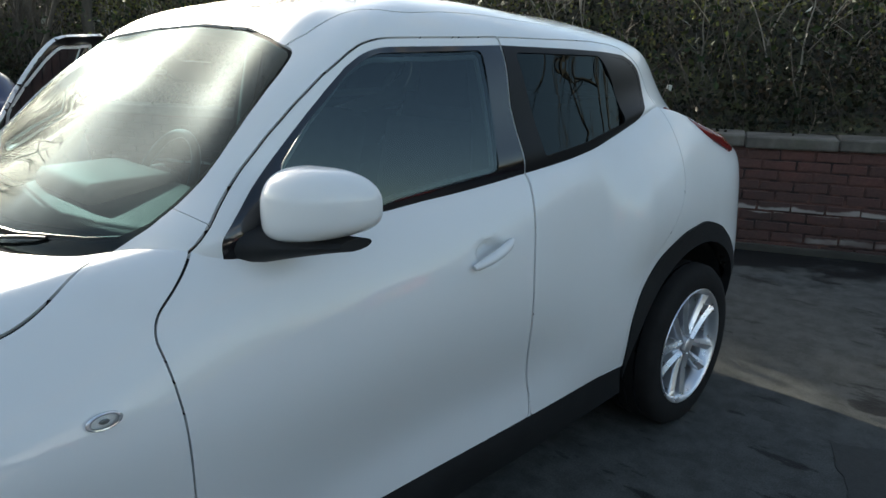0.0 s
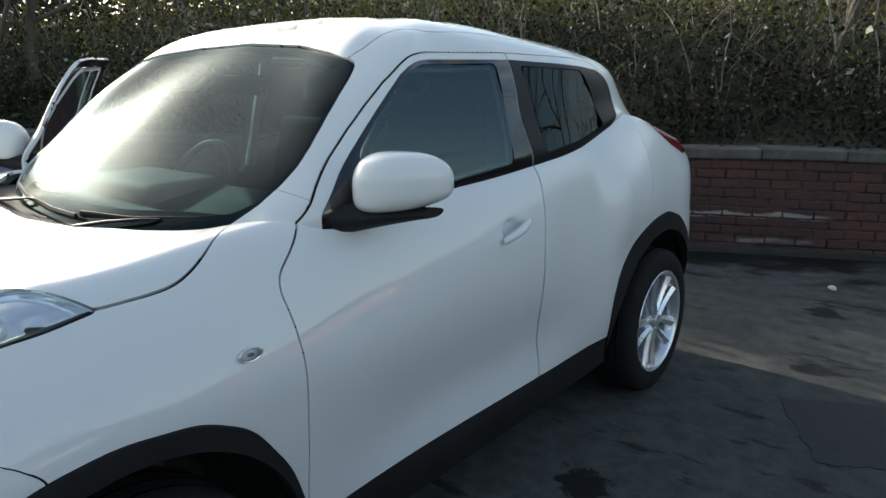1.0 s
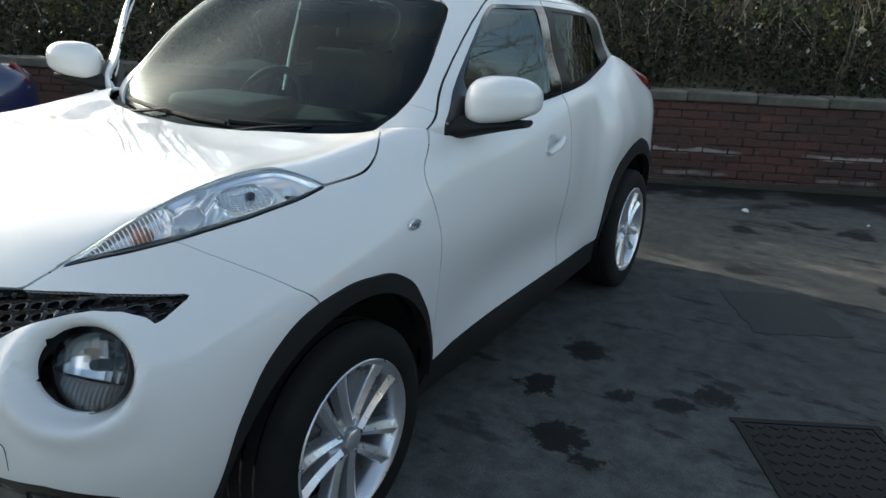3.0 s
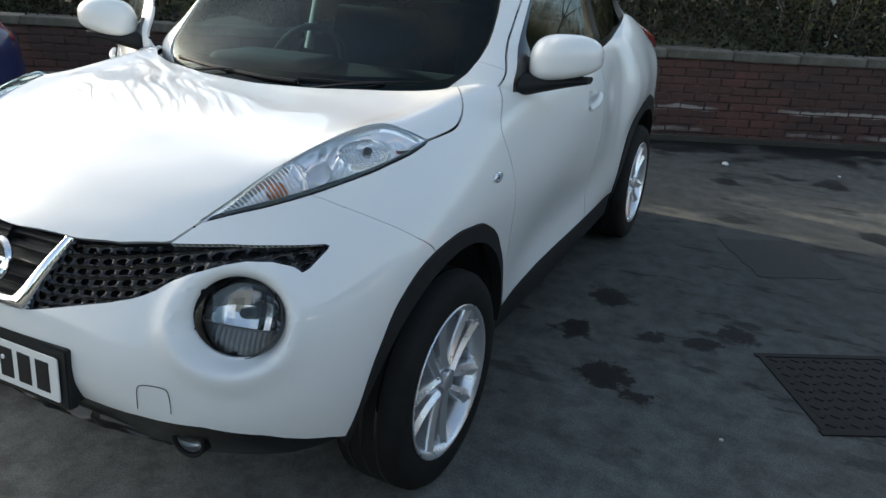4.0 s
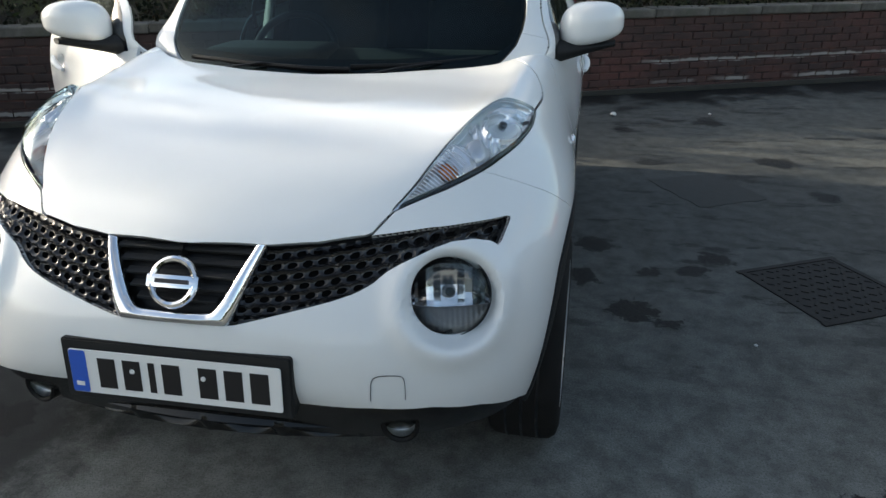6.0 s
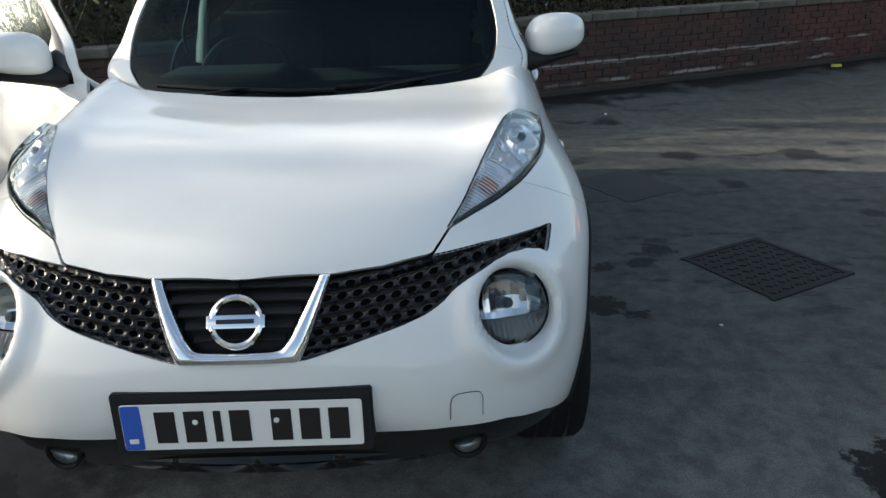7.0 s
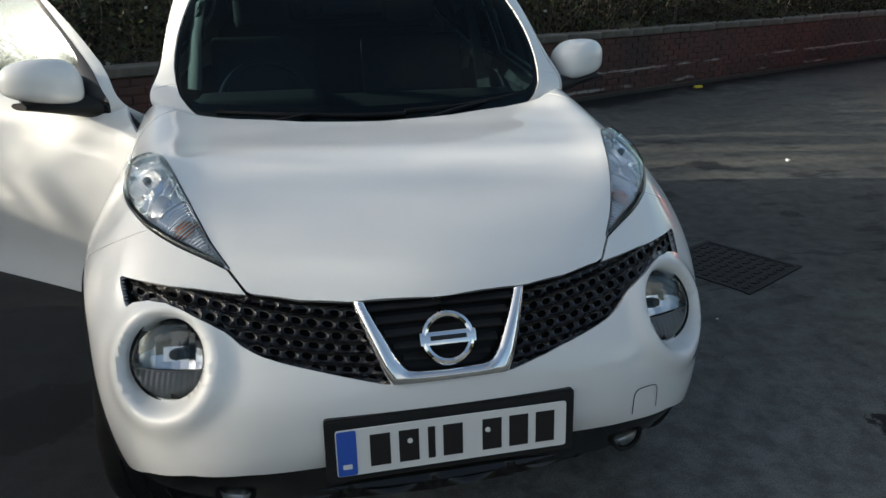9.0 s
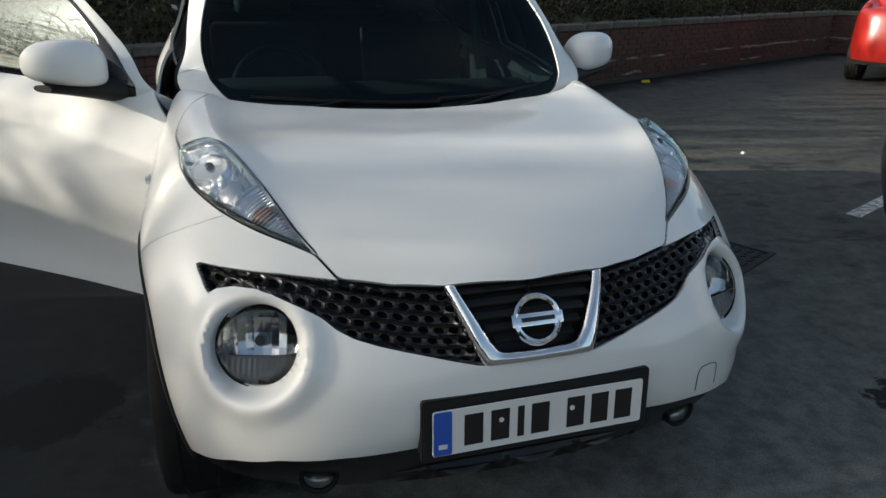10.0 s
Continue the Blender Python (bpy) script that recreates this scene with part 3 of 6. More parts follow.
def dished(v):
    """Round lamp pods with a dished middle, door-handle bowls, and a soft scoop along the lower doors."""
    v = v.copy()
    a = np.array(LAMP_AXIS)
    ring = np.array(LAMP_AT) + np.array([.006, -.004, -.012])
    d = v - ring
    r = np.linalg.norm(d - (d @ a)[:, None] * a, axis=1)
    near = smooth((0.3 - np.linalg.norm(d, axis=1)) / 0.08)
    lift = 0.017 * np.exp(-(((r - 0.128) / 0.03) ** 2)) - 0.044 * smooth((0.122 - r) / 0.045)
    v += (near * lift)[:, None] * a
    out = v[:, 0] > .6
    hip = np.exp(-(((v[:, 2] - .96 - .12 * (v[:, 1] - 2.0)) / .2) ** 2))
    v[:, 0] += out * hip * (.024 * smooth((v[:, 1] - 1.93) / .17) * smooth((2.7 - v[:, 1]) / .45) - .026 * smooth((v[:, 1] - 1.45) / .35) * smooth((2.03 - v[:, 1]) / .15))
    for y, z in ((1.292, .992), (2.32, 1.32)):
        q = np.hypot((v[:, 1] - y) / 0.058, (v[:, 2] - z) / 0.034)
        v[:, 0] -= 0.022 * smooth((1.15 - q) / 0.7) * (v[:, 0] > 0.6) * (y < 2)
    return v


lower = Sheet.of(loft(LOWER, 400, 220))
lower.v = dished(lower.v)
lower = lower.cut(inside(CABIN, (0, 1), lambda p: (p[:, 2] > 1.0)))[1]
lower = lower.cut(lambda p: np.where(p[:, 1] > 2.3, p[:, 2] - np.interp(p[:, 1], [2.3, 2.5, 2.9, 3.3], [1.30, 1.26, 1.14, 1.12]), -1.0))[0]
upper = Sheet.of(loft(UPPER, 300, 150))

whole_upper, whole_lower = upper, lower

# wheel openings and their black flares
arch_f, arch_r = inside(ARCH_FRONT, (1, 2), side), inside(ARCH_REAR, (1, 2), side)
flares = []
for phi, hub in ((arch_f, 0.0), (arch_r, 2.53)):
    ring, lower = lower.part(phi, 0.0008)
    flares.append(ring.cut(ball(hub, 0.335, 0.425 if hub == 0 else 0.43))[1].cut(lambda p: np.where(p[:, 1] < 0, .365, .2) - p[:, 2])[0])
sill, lower = lower.cut(below(SILL_TOP, (1, 2), lambda p: (p[:, 1] > 0.2) & (p[:, 1] < 2.3)))
valance, lower = lower.cut(below(BUMPER_EDGE, (0, 2), lambda p: p[:, 1] < -0.2))
valance = valance.cut(lambda p: np.interp(p[:, 0], [0, .5, .68, .76, .85], [.345, .35, .36, .38, .40]) - p[:, 2])[0]
rear_valance, lower = lower.cut(lambda p: np.where(p[:, 1] > 2.6, p[:, 2] - 0.5, 1.0))

# front: grille opening, lamp opening, headlamp, bonnet, bumper, wings
grille_hole, lower = lower.cut(inside(GRILLE, (0, 2), lambda p: (p[:, 1] < -0.3) & (p[:, 2] > .6)))
lamp_hole = lambda p: np.where(front(p), np.linalg.norm((p - np.array(LAMP_AT)) - ((p - np.array(LAMP_AT)) @ np.array(LAMP_AXIS))[:, None] * np.array(LAMP_AXIS), axis=1) - 0.093, 1.0)
lower = lower.cut(lamp_hole)[1]
lower = lower.part(inside(HEADLAMP, (0, 1), top), 0.003)[1]
headlamp = Sheet.of(loft(LOWER, 430, 310, .08, .50, .38, .72)).cut(inside(HEADLAMP, (0, 1), lambda p: (p[:, 2] > .86) & (p[:, 1] < .2)))[0]
hood, lower = lower.part(inside(HOOD, (0, 1), lambda p: (p[:, 2] > 0.84) & (p[:, 1] < 0.5)), 0.0026)
bumper_seam = inside(rounded([(-.3, -1), (1, -1), (1, -.12), (.866, -.135), (.854, -.171), (.839, -.204), (.816, -.235), (.791, -.262), (.765, -.288), (.733, -.315), (.70, -.340), (.62, -.388), (.45, -.50), (.3, -.5), (-.3, -.5)]), (0, 1), lambda p: p[:, 2] < 1.0)
bumper, lower = lower.part(bumper_seam, 0.0005)

# sides: doors, wings, rear quarters
fd, rd = inside(FRONT_DOOR, (1, 2), side), inside(REAR_DOOR, (1, 2), side)
door_low, lower = lower.part(fd, 0.0024)
rear_low, lower = lower.part(rd, 0.0012)
fender, quarter = lower.cut(lambda p: p[:, 1] - 1.0)
door_top, upper = upper.part(fd, 0.0024)
rear_top, upper = upper.part(rd, 0.0018)
sur = inside(SURROUND, (1, 2), side)
fg, rg, qg = inside(FRONT_GLASS, (1, 2), side), inside(REAR_GLASS, (1, 2), side), inside(QUARTER_GLASS, (1, 2), side)
door_black, door_white = door_top.cut(sur)
front_glass, door_black = door_black.cut(fg)
rear_black, rear_white = rear_top.cut(sur)
rear_glass, rear_black = rear_black.cut(rg)
quarter_glass, rear_black = rear_black.cut(qg)
screen, upper = upper.part(inside(WINDSCREEN, (0, 2), lambda p: p[:, 1] < 1.12), 0.0032)
screen_seal = whole_upper.cut(lambda p: np.abs(inside(WINDSCREEN, (0, 2), lambda q: q[:, 1] < 1.12)(p)) - .016)[0].shifted(-.009)
tailglass, upper = upper.cut(inside(rounded([(-.2, 1.17), (.47, 1.17, .05), (.42, 1.47, .05), (-.2, 1.5)]), (0, 2), lambda p: p[:, 1] > 2.4))
roof_line = inside(rounded([(-.3, .9), (.545, .9), (.553, .96), (.540, 1.06, .05), (.545, 1.3), (.548, 1.7), (.535, 2.1), (.50, 2.34, .05), (-.3, 2.5)]), (0, 1), lambda p: p[:, 2] > 1.45)
roof, pillars = upper.part(roof_line, 0.0024)
pillar_a, pillar_c = pillars.cut(lambda p: p[:, 1] - 1.5)
wing_cap, pillar_a = pillar_a.part(lambda p: (p[:, 1] - .519) * .613 + (p[:, 2] - 1.216) * .79, .0008)
seal_up, seal_low = (w.cut(lambda p: np.abs(fd(p)) - .022)[0].shifted(-.013) for w in (whole_upper, whole_lower))



def fair(sheet, axis, degree):
    """Press a pane onto one smooth curved surface, for clean reflections."""
    u, w = [k for k in range(3) if k != axis]
    used = np.unique(np.concatenate([np.ravel(q) for q in sheet.f]))
    a, b = sheet.v[used, u], sheet.v[used, w]
    if axis == 1:
        a = np.abs(a)
    ma, mb = a.mean() if axis != 1 else 0.0, b.mean()
    terms = [(i, j) for i in range(degree + 1) for j in range(degree + 1 - i) if axis != 1 or i != 1]
    m = np.stack([(a - ma) ** i * (b - mb) ** j for i, j in terms], 1)
    sheet.v = sheet.v.copy()
    sheet.v[used, axis] = m @ np.linalg.lstsq(m, sheet.v[used, axis], rcond=None)[0]
    return sheet


front_glass, rear_glass, screen = fair(front_glass, 0, 2), fair(rear_glass, 0, 2), fair(screen, 1, 6)

# ---- the white car: panels ----
def both(name, sheet, material, rim=0.012, label="", smooth_it=True):
    return obj(name, sheet.bm(rim, True), material, smooth_it, car, label, rim != 0)


def pair(name, sheet, material, parents=(None, None), rim=0.012, label=""):
    return [obj(name, (sheet if s > 0 else sheet.mirrored()).bm(rim), material, True, p or car, label, rim != 0) for s, p in zip((1, -1), parents)]


both("bonnet", hood, PAINT, 0.014, "white domed bonnet reflecting the sky")
both("front_bumper", bumper, PAINT, 0.016, "white front bumper with two round lamp pods")
both("roof", roof, PAINT, 0.008)
pair("front_wing", fender, PAINT)
pair("rear_quarter", quarter, PAINT)
pair("windscreen_pillar", pillar_a, PAINT)
pair("wing_cap", wing_cap, PAINT)
pair("door_seal", seal_up + seal_low, RUBBER, rim=0.0, label="black rubber door seal")
pair("rear_pillar", pillar_c, PAINT)
both("lower_bumper", valance.moved((0, .03, -.004)), LIP, 0.03, "black plastic lower bumper")
both("rear_lower_bumper", rear_valance, PLASTIC)
bm = bmesh.new()
rows = []
for x in np.linspace(-.45, .45, 94):
    pit = max(0.0, math.cos(math.pi * (((x + .12) / .2 + .5) % 1.0 - .5) * 1.12)) ** .5
    rows.append([bm.verts.new((x, -.735 + .28 * x * x + d + .035 * pit * deep, z)) for d, z, deep in ((.06, .40, 0), (.045, .38, 0), (.045, .372, .4), (.05, .36, .8), (.055, .348, 1), (.062, .338, .5), (.075, .33, 0), (.15, .322, 0))])
for a, b in zip(rows, rows[1:]):
    for j in range(7):
        bm.faces.new([a[j], a[j + 1], b[j + 1], b[j]])
obj("air_intake", bm, LIP, True, car, "black lower air intake with oval pits")
pair("sill_trim", sill.shifted(-.004), PLASTIC, rim=0.03, label="black plastic sill trim")
for f in flares:
    pair("arch_flare", f.shifted(.006), PLASTIC, rim=0.035, label="black plastic wheel arch flare")
both("windscreen_seal", screen_seal, RUBBER, 0.0, "black rubber windscreen seal")
screen_ob = both("windscreen", screen.shifted(-.003), SCREEN, 0.0)
both("rear_window", tailglass.shifted(-.003), PRIVACY, 0.0)

# black edge of the windscreen
frit = screen.cut(inside(rounded([(-.2, 1.548), (.25, 1.53), (.44, 1.507), (.555, 1.486, .05), (.595, 1.44), (.618, 1.385), (.634, 1.335), (.643, 1.29), (.646, 1.25), (.640, 1.21), (.624, 1.172), (.58, 1.142, .06), (.46, 1.143, .1), (.24, 1.132), (-.2, 1.126)]), (0, 2)))[1]
both("windscreen_border", frit.shifted(-.006), GLOSS_BLACK, 0.0, "black printed border")

# ---- doors ----
HINGE = Vector((-.80, .455, .0))
OPEN = 50.0


skin = door_low + door_white
left_door = obj("front_door", skin.bm(.014), PAINT, True, car, "closed white front passenger door")
right_door = obj("front_door", skin.mirrored().bm(.014), PAINT, True, car, "white driver door standing wide open")
right_door.matrix_basis = Matrix.Translation(HINGE) @ pose(0, 0, 0, 0, 0, OPEN) @ Matrix.Translation(-HINGE)
rear_skin = rear_low + rear_white
rear_doors = [obj("rear_door", (rear_skin if s > 0 else rear_skin.mirrored()).bm(.012), PAINT, True, car) for s in (1, -1)]
doors = (left_door, right_door)
pair("window_surround", door_black.shifted(.001), GLOSS_BLACK, doors, 0.006, "black window surround")
fglass = pair("window", front_glass.shifted(-.005), SIDE, doors, 0.0, "tinted front side window")
pair("window_surround", rear_black.shifted(.001), SATIN, rear_doors, 0.006, "black window surround")
rglass = pair("window", rear_glass.shifted(-.005), PRIVACY, rear_doors, 0.0, "dark privacy glass")
pair("corner_panel", quarter_glass.shifted(.0005), SATIN, rear_doors, 0.0, "black corner panel")
for ob in (*fglass, *rglass, screen_ob):
    ob.visible_shadow = False
card = door_low.kept(lambda c: c[2] > .42)
pair("door_card", card.shifted(-.075), DASH, doors, -.06, "dark grey inner door panel")
pair("frame_trim", (door_white + door_black).shifted(-.016), SATIN, doors, 0.0, "black inner window frame")
channel = front_glass.cut(inside(FRONT_GLASS, (1, 2), side, -.011))[1]
pair("window_channel", channel.shifted(-.021), PLATE_WHITE, doors, 0.006, "pale strip round the inside of the window")
pair("door_card", rear_low.kept(lambda c: c[2] > .42).shifted(-.07), DASH, rear_doors, 0.0)


def handle(s, parent):
    """A bowed grip over its bowl."""
    pts = []
    for t in np.linspace(0, 1, 13):
        y = 1.212 + t * 0.155
        pts.append((s * (0.868 + 0.012 * math.sin(math.pi * t) - 0.006 * (t - 0.5) + .008), y, 0.968 + 0.042 * t))
    r = [0.008 + 0.007 * math.sin(math.pi * t) ** 0.5 for t in np.linspace(0, 1, 13)]
    return obj("door_handle", tube(pts, r, 10, 0.95), PAINT, True, parent, "white pull handle")


def mirror(s, parent):
    """A rounded shell on a black foot."""
    c = Vector((s * .892, .722, 1.212))
    bm = bmesh.new()
    bmesh.ops.create_uvsphere(bm, u_segments=40, v_segments=26, radius=1)
    for v in bm.verts:
        p = v.co
        q = [math.copysign(abs(k) ** e, k) for k, e in ((p.x, .72), (p.y, .8), (p.z, .9 if p.z > 0 else .5))]
        x, y, z = .116 * q[0], .085 * q[1], (.080 if p.z > 0 else .068) * q[2]
        if y > .02:
            y = .02 + (y - .02) * .35
        z *= 1.0 - 0.13 * (x / .118)
        y += 0.035 * (x / .118) ** 2 + 0.028 * (x / .118)
        v.co = (c.x + s * x, c.y + y, c.z + z + 0.012 * (x / .118))
    obj("mirror_shell", bm, PAINT, True, parent, "white door mirror shell")
    glass = rounded([(-.085, -.055, .03), (.095, -.05, .04), (.09, .05, .05), (-.08, .06, .03)])
    obj("mirror_glass", prism(glass, .004, m=Matrix.Translation(c + Vector((s * .004, .042, 0))) @ pose(0, 0, 0, -90, 0, 0) @ Matrix.Diagonal((1, 1, -1, 1))), CHROME, False, parent)
    foot = bmesh.new()
    rows = []
    for t in np.linspace(0, 1, 11):
        x = .735 + t * .245
        y = .64 + .115 * t ** .7
        hw, hh = .075 - .035 * t, .036 * (1 - t) ** 1.2 + .012
        z = 1.118 + .027 * t
        rows.append([foot.verts.new((s * x, y + hw * math.cos(a), z + hh * math.sin(a))) for a in np.linspace(0, 2 * math.pi, 14, endpoint=False)])
    for a, b in zip(rows, rows[1:]):
        for j in range(14):
            foot.faces.new([a[j], a[(j + 1) % 14], b[(j + 1) % 14], b[j]])
    foot.faces.new(rows[0])
    foot.faces.new(rows[-1])
    obj("mirror_foot", foot, PLASTIC, True, parent, "black mirror foot")


for s, d in ((1, left_door), (-1, right_door)):
    handle(s, d)
    mirror(s, d)

# chrome-edged side repeaters on the wings
for s in (1, -1):
    m = Matrix.Translation((s * .853, .29, .895)) @ pose(0, 0, 0, 0, s * 84, s * 1) @ Matrix.Diagonal((.58, 1.2, 1, 1))
    rep = obj("side_repeater", lathe([(.026, -.004), (.027, .003), (.024, .005), (.02, .0045)], 28, m), TROUGH, True, car, "oval side repeater lamp")
    obj("lens", lathe([(.022, .0035), (.018, .007), (.008, .009), (0, .0095)], 28, m), CLEAR, True, rep, "", False)
    obj("bulb", lathe([(.008, .002), (.007, .005), (0, .006)], 12, m), LAMP_GREY, True, rep)

# ---- front face: grille, badge, plate, lamps ----
u1, v0, v1 = .30, .22, .56
fine = Sheet.of(loft(LOWER, 440, 200, 0, u1, v0, v1))
fine.v = dished(fine.v)
mesh = fine.cut(inside(GRILLE, (0, 2), lambda p: p[:, 1] < -.3))[0]
V_OUT = rounded([(-.3, .95), (.207, .95), (.197, .866), (.148, .745), (.130, .713, .012), (-.3, .711)])
V_IN = rounded([(-.3, .95), (.182, .95), (.170, .866), (.112, .765), (.092, .741, .02), (.07, .739), (-.3, .738)])
centre, mesh = mesh.cut(inside(V_OUT, (0, 2)))


def cells(p):
    """Rows of oval holes, every other row shifted by half, growing smaller to the sides."""
    x, z = p[:, 0], p[:, 2] - .055 * smooth((p[:, 0] - .12) / .6)
    pitch, row = .034, .0205
    k = np.floor(z / row)
    zz = z - (k + .5) * row
    xx = np.mod(x + (k % 2) * pitch / 2, pitch) - pitch / 2
    return np.hypot(xx / .0122, zz / .0068) - 1


grille = obj("grille", mesh.shifted(-.030).bm(0, True), HOLLOW, True, car, "black grille with rows of oval openings")
lattice = mesh.cut(lambda p: np.maximum(cells(p), inside(GRILLE, (0, 2), None, -.006)(p)))[1]
lattice.v = lattice.v + lattice.n * (.007 * smooth(cells(lattice.v) / .95))[:, None]
obj("mesh", lattice.shifted(-.020).bm(.012, True), MESH_BLACK, True, grille, "black honeycomb mesh")
obj("rim", grille_hole.shifted(-.03).bm(-.028, True), SATIN, True, grille)
obj("centre_panel", centre.shifted(-.035).bm(0, True), HOLLOW, True, grille)
for z, w in ((.853, .165), (.829, .15), (.805, .133), (.781, .117), (.757, .098)):
    y = float(np.interp(z, [.715, .79, .862], [-.762, -.728, -.672]))
    obj("slat", box_bm(2 * w, .02, .007, .002, Matrix.Translation((0, y, z)) @ pose(0, 0, 0, 18, 0, 0)), PLASTIC, False, grille)
vee = centre.cut(inside(V_IN, (0, 2)))[1].kept(lambda c: c[2] < .8665)
d = np.minimum(-inside(V_OUT, (0, 2))(vee.v), inside(V_IN, (0, 2))(vee.v))
vee.v = vee.v + vee.n * (0.001 + 0.013 * np.sqrt(np.clip(d / 0.0135, 0, 1)))[:, None]
obj("vee_trim", vee.bm(.02, True), CHROME, True, car, "chrome vee on the grille")

bm = merge(tube([(.052 * math.cos(a), 0, .052 * math.sin(a)) for a in np.linspace(0, 2 * math.pi, 40, endpoint=False)], .0085, 8, 1, True), box_bm(.126, .016, .030, .006))
bm.transform(Matrix.Translation((0, -.752, .800)) @ pose(0, 0, 0, -30, 0, 0))
badge = obj("badge", bm, CHROME, True, car, "chrome ring badge with a crossbar")
obj("bar", box_bm(.080, .004, .010, .001, Matrix.Translation((0, -.7605, .805)) @ pose(0, 0, 0, -30, 0, 0)), INK, False, badge)

m = Matrix.Translation((0, -.813, .582)) @ pose(0, 0, 0, 86, 0, 0)
plate = obj("number_plate", prism(rounded([(-.26, -.0555), (.26, -.0555), (.26, .0555), (-.26, .0555)], .008), .003, .001, m), PLATE_WHITE, False, car, "white number plate in a black holder")
obj("holder", merge(prism(rounded([(-.282, -.074), (.282, -.074), (.282, .078), (-.282, .078)], .01), .022, .004, m @ Matrix.Translation((0, 0, -.026))), box_bm(.565, .03, .1, .004, Matrix.Translation((0, -.775, .57)))), PLASTIC, False, plate, "black plate holder")
obj("band", prism(rounded([(-.258, -.0535), (-.216, -.0535), (-.216, .0535), (-.258, .0535)], .006), .0012, 0, m @ Matrix.Translation((0, 0, .003))), PLATE_BLUE, False, plate, "blue band")
obj("mark", prism([(-.247, -.037), (-.227, -.037), (-.227, -.026), (-.247, -.026)], .001, 0, m @ Matrix.Translation((0, 0, .0045))), PLATE_WHITE, False, plate)
for x in (-.165, -.102, -.052, -.004, .085, .147, .209):
    w = .008 if x == -.052 else .022
    obj("bar", prism([(x - w, -.038), (x + w, -.038), (x + w, .038), (x - w, .038)], .001, 0, m @ Matrix.Translation((0, 0, .003))), INK, False, plate)
for x in (-.1, .075):
    obj("screw_cap", lathe([(.006, 0), (.006, .002), (0, .003)], 12, m @ Matrix.Translation((x, .012, .004))), PLATE_WHITE, True, plate)

# towing-eye cover outline on the bumper
cap_path = [(.449, .548), (.450, .585), (.452, .599), (.457, .607), (.466, .611), (.486, .611), (.507, .609), (.516, .606), (.521, .599), (.523, .585), (.523, .545)]
cap_y = lambda x, z: float(np.interp(x, [.44, .53], [-.7725, -.7435]))
obj("tow_cover", tube([(x, cap_y(x, z), z) for x, z in cap_path], .0010, 5), PLASTIC, True, car)


HEADLAMP_CLEAR = rounded([(.464, -.534, .001), (.499, -.478), (.533, -.399), (.569, -.299), (.600, -.20), (.627, -.116), (.648, -.069, .02), (.696, -.022), (.738, .018, .004), (.736, -.067, .03), (.727, -.137), (.709, -.215), (.682, -.283), (.647, -.349), (.609, -.400), (.565, -.447), (.517, -.488)], .03)


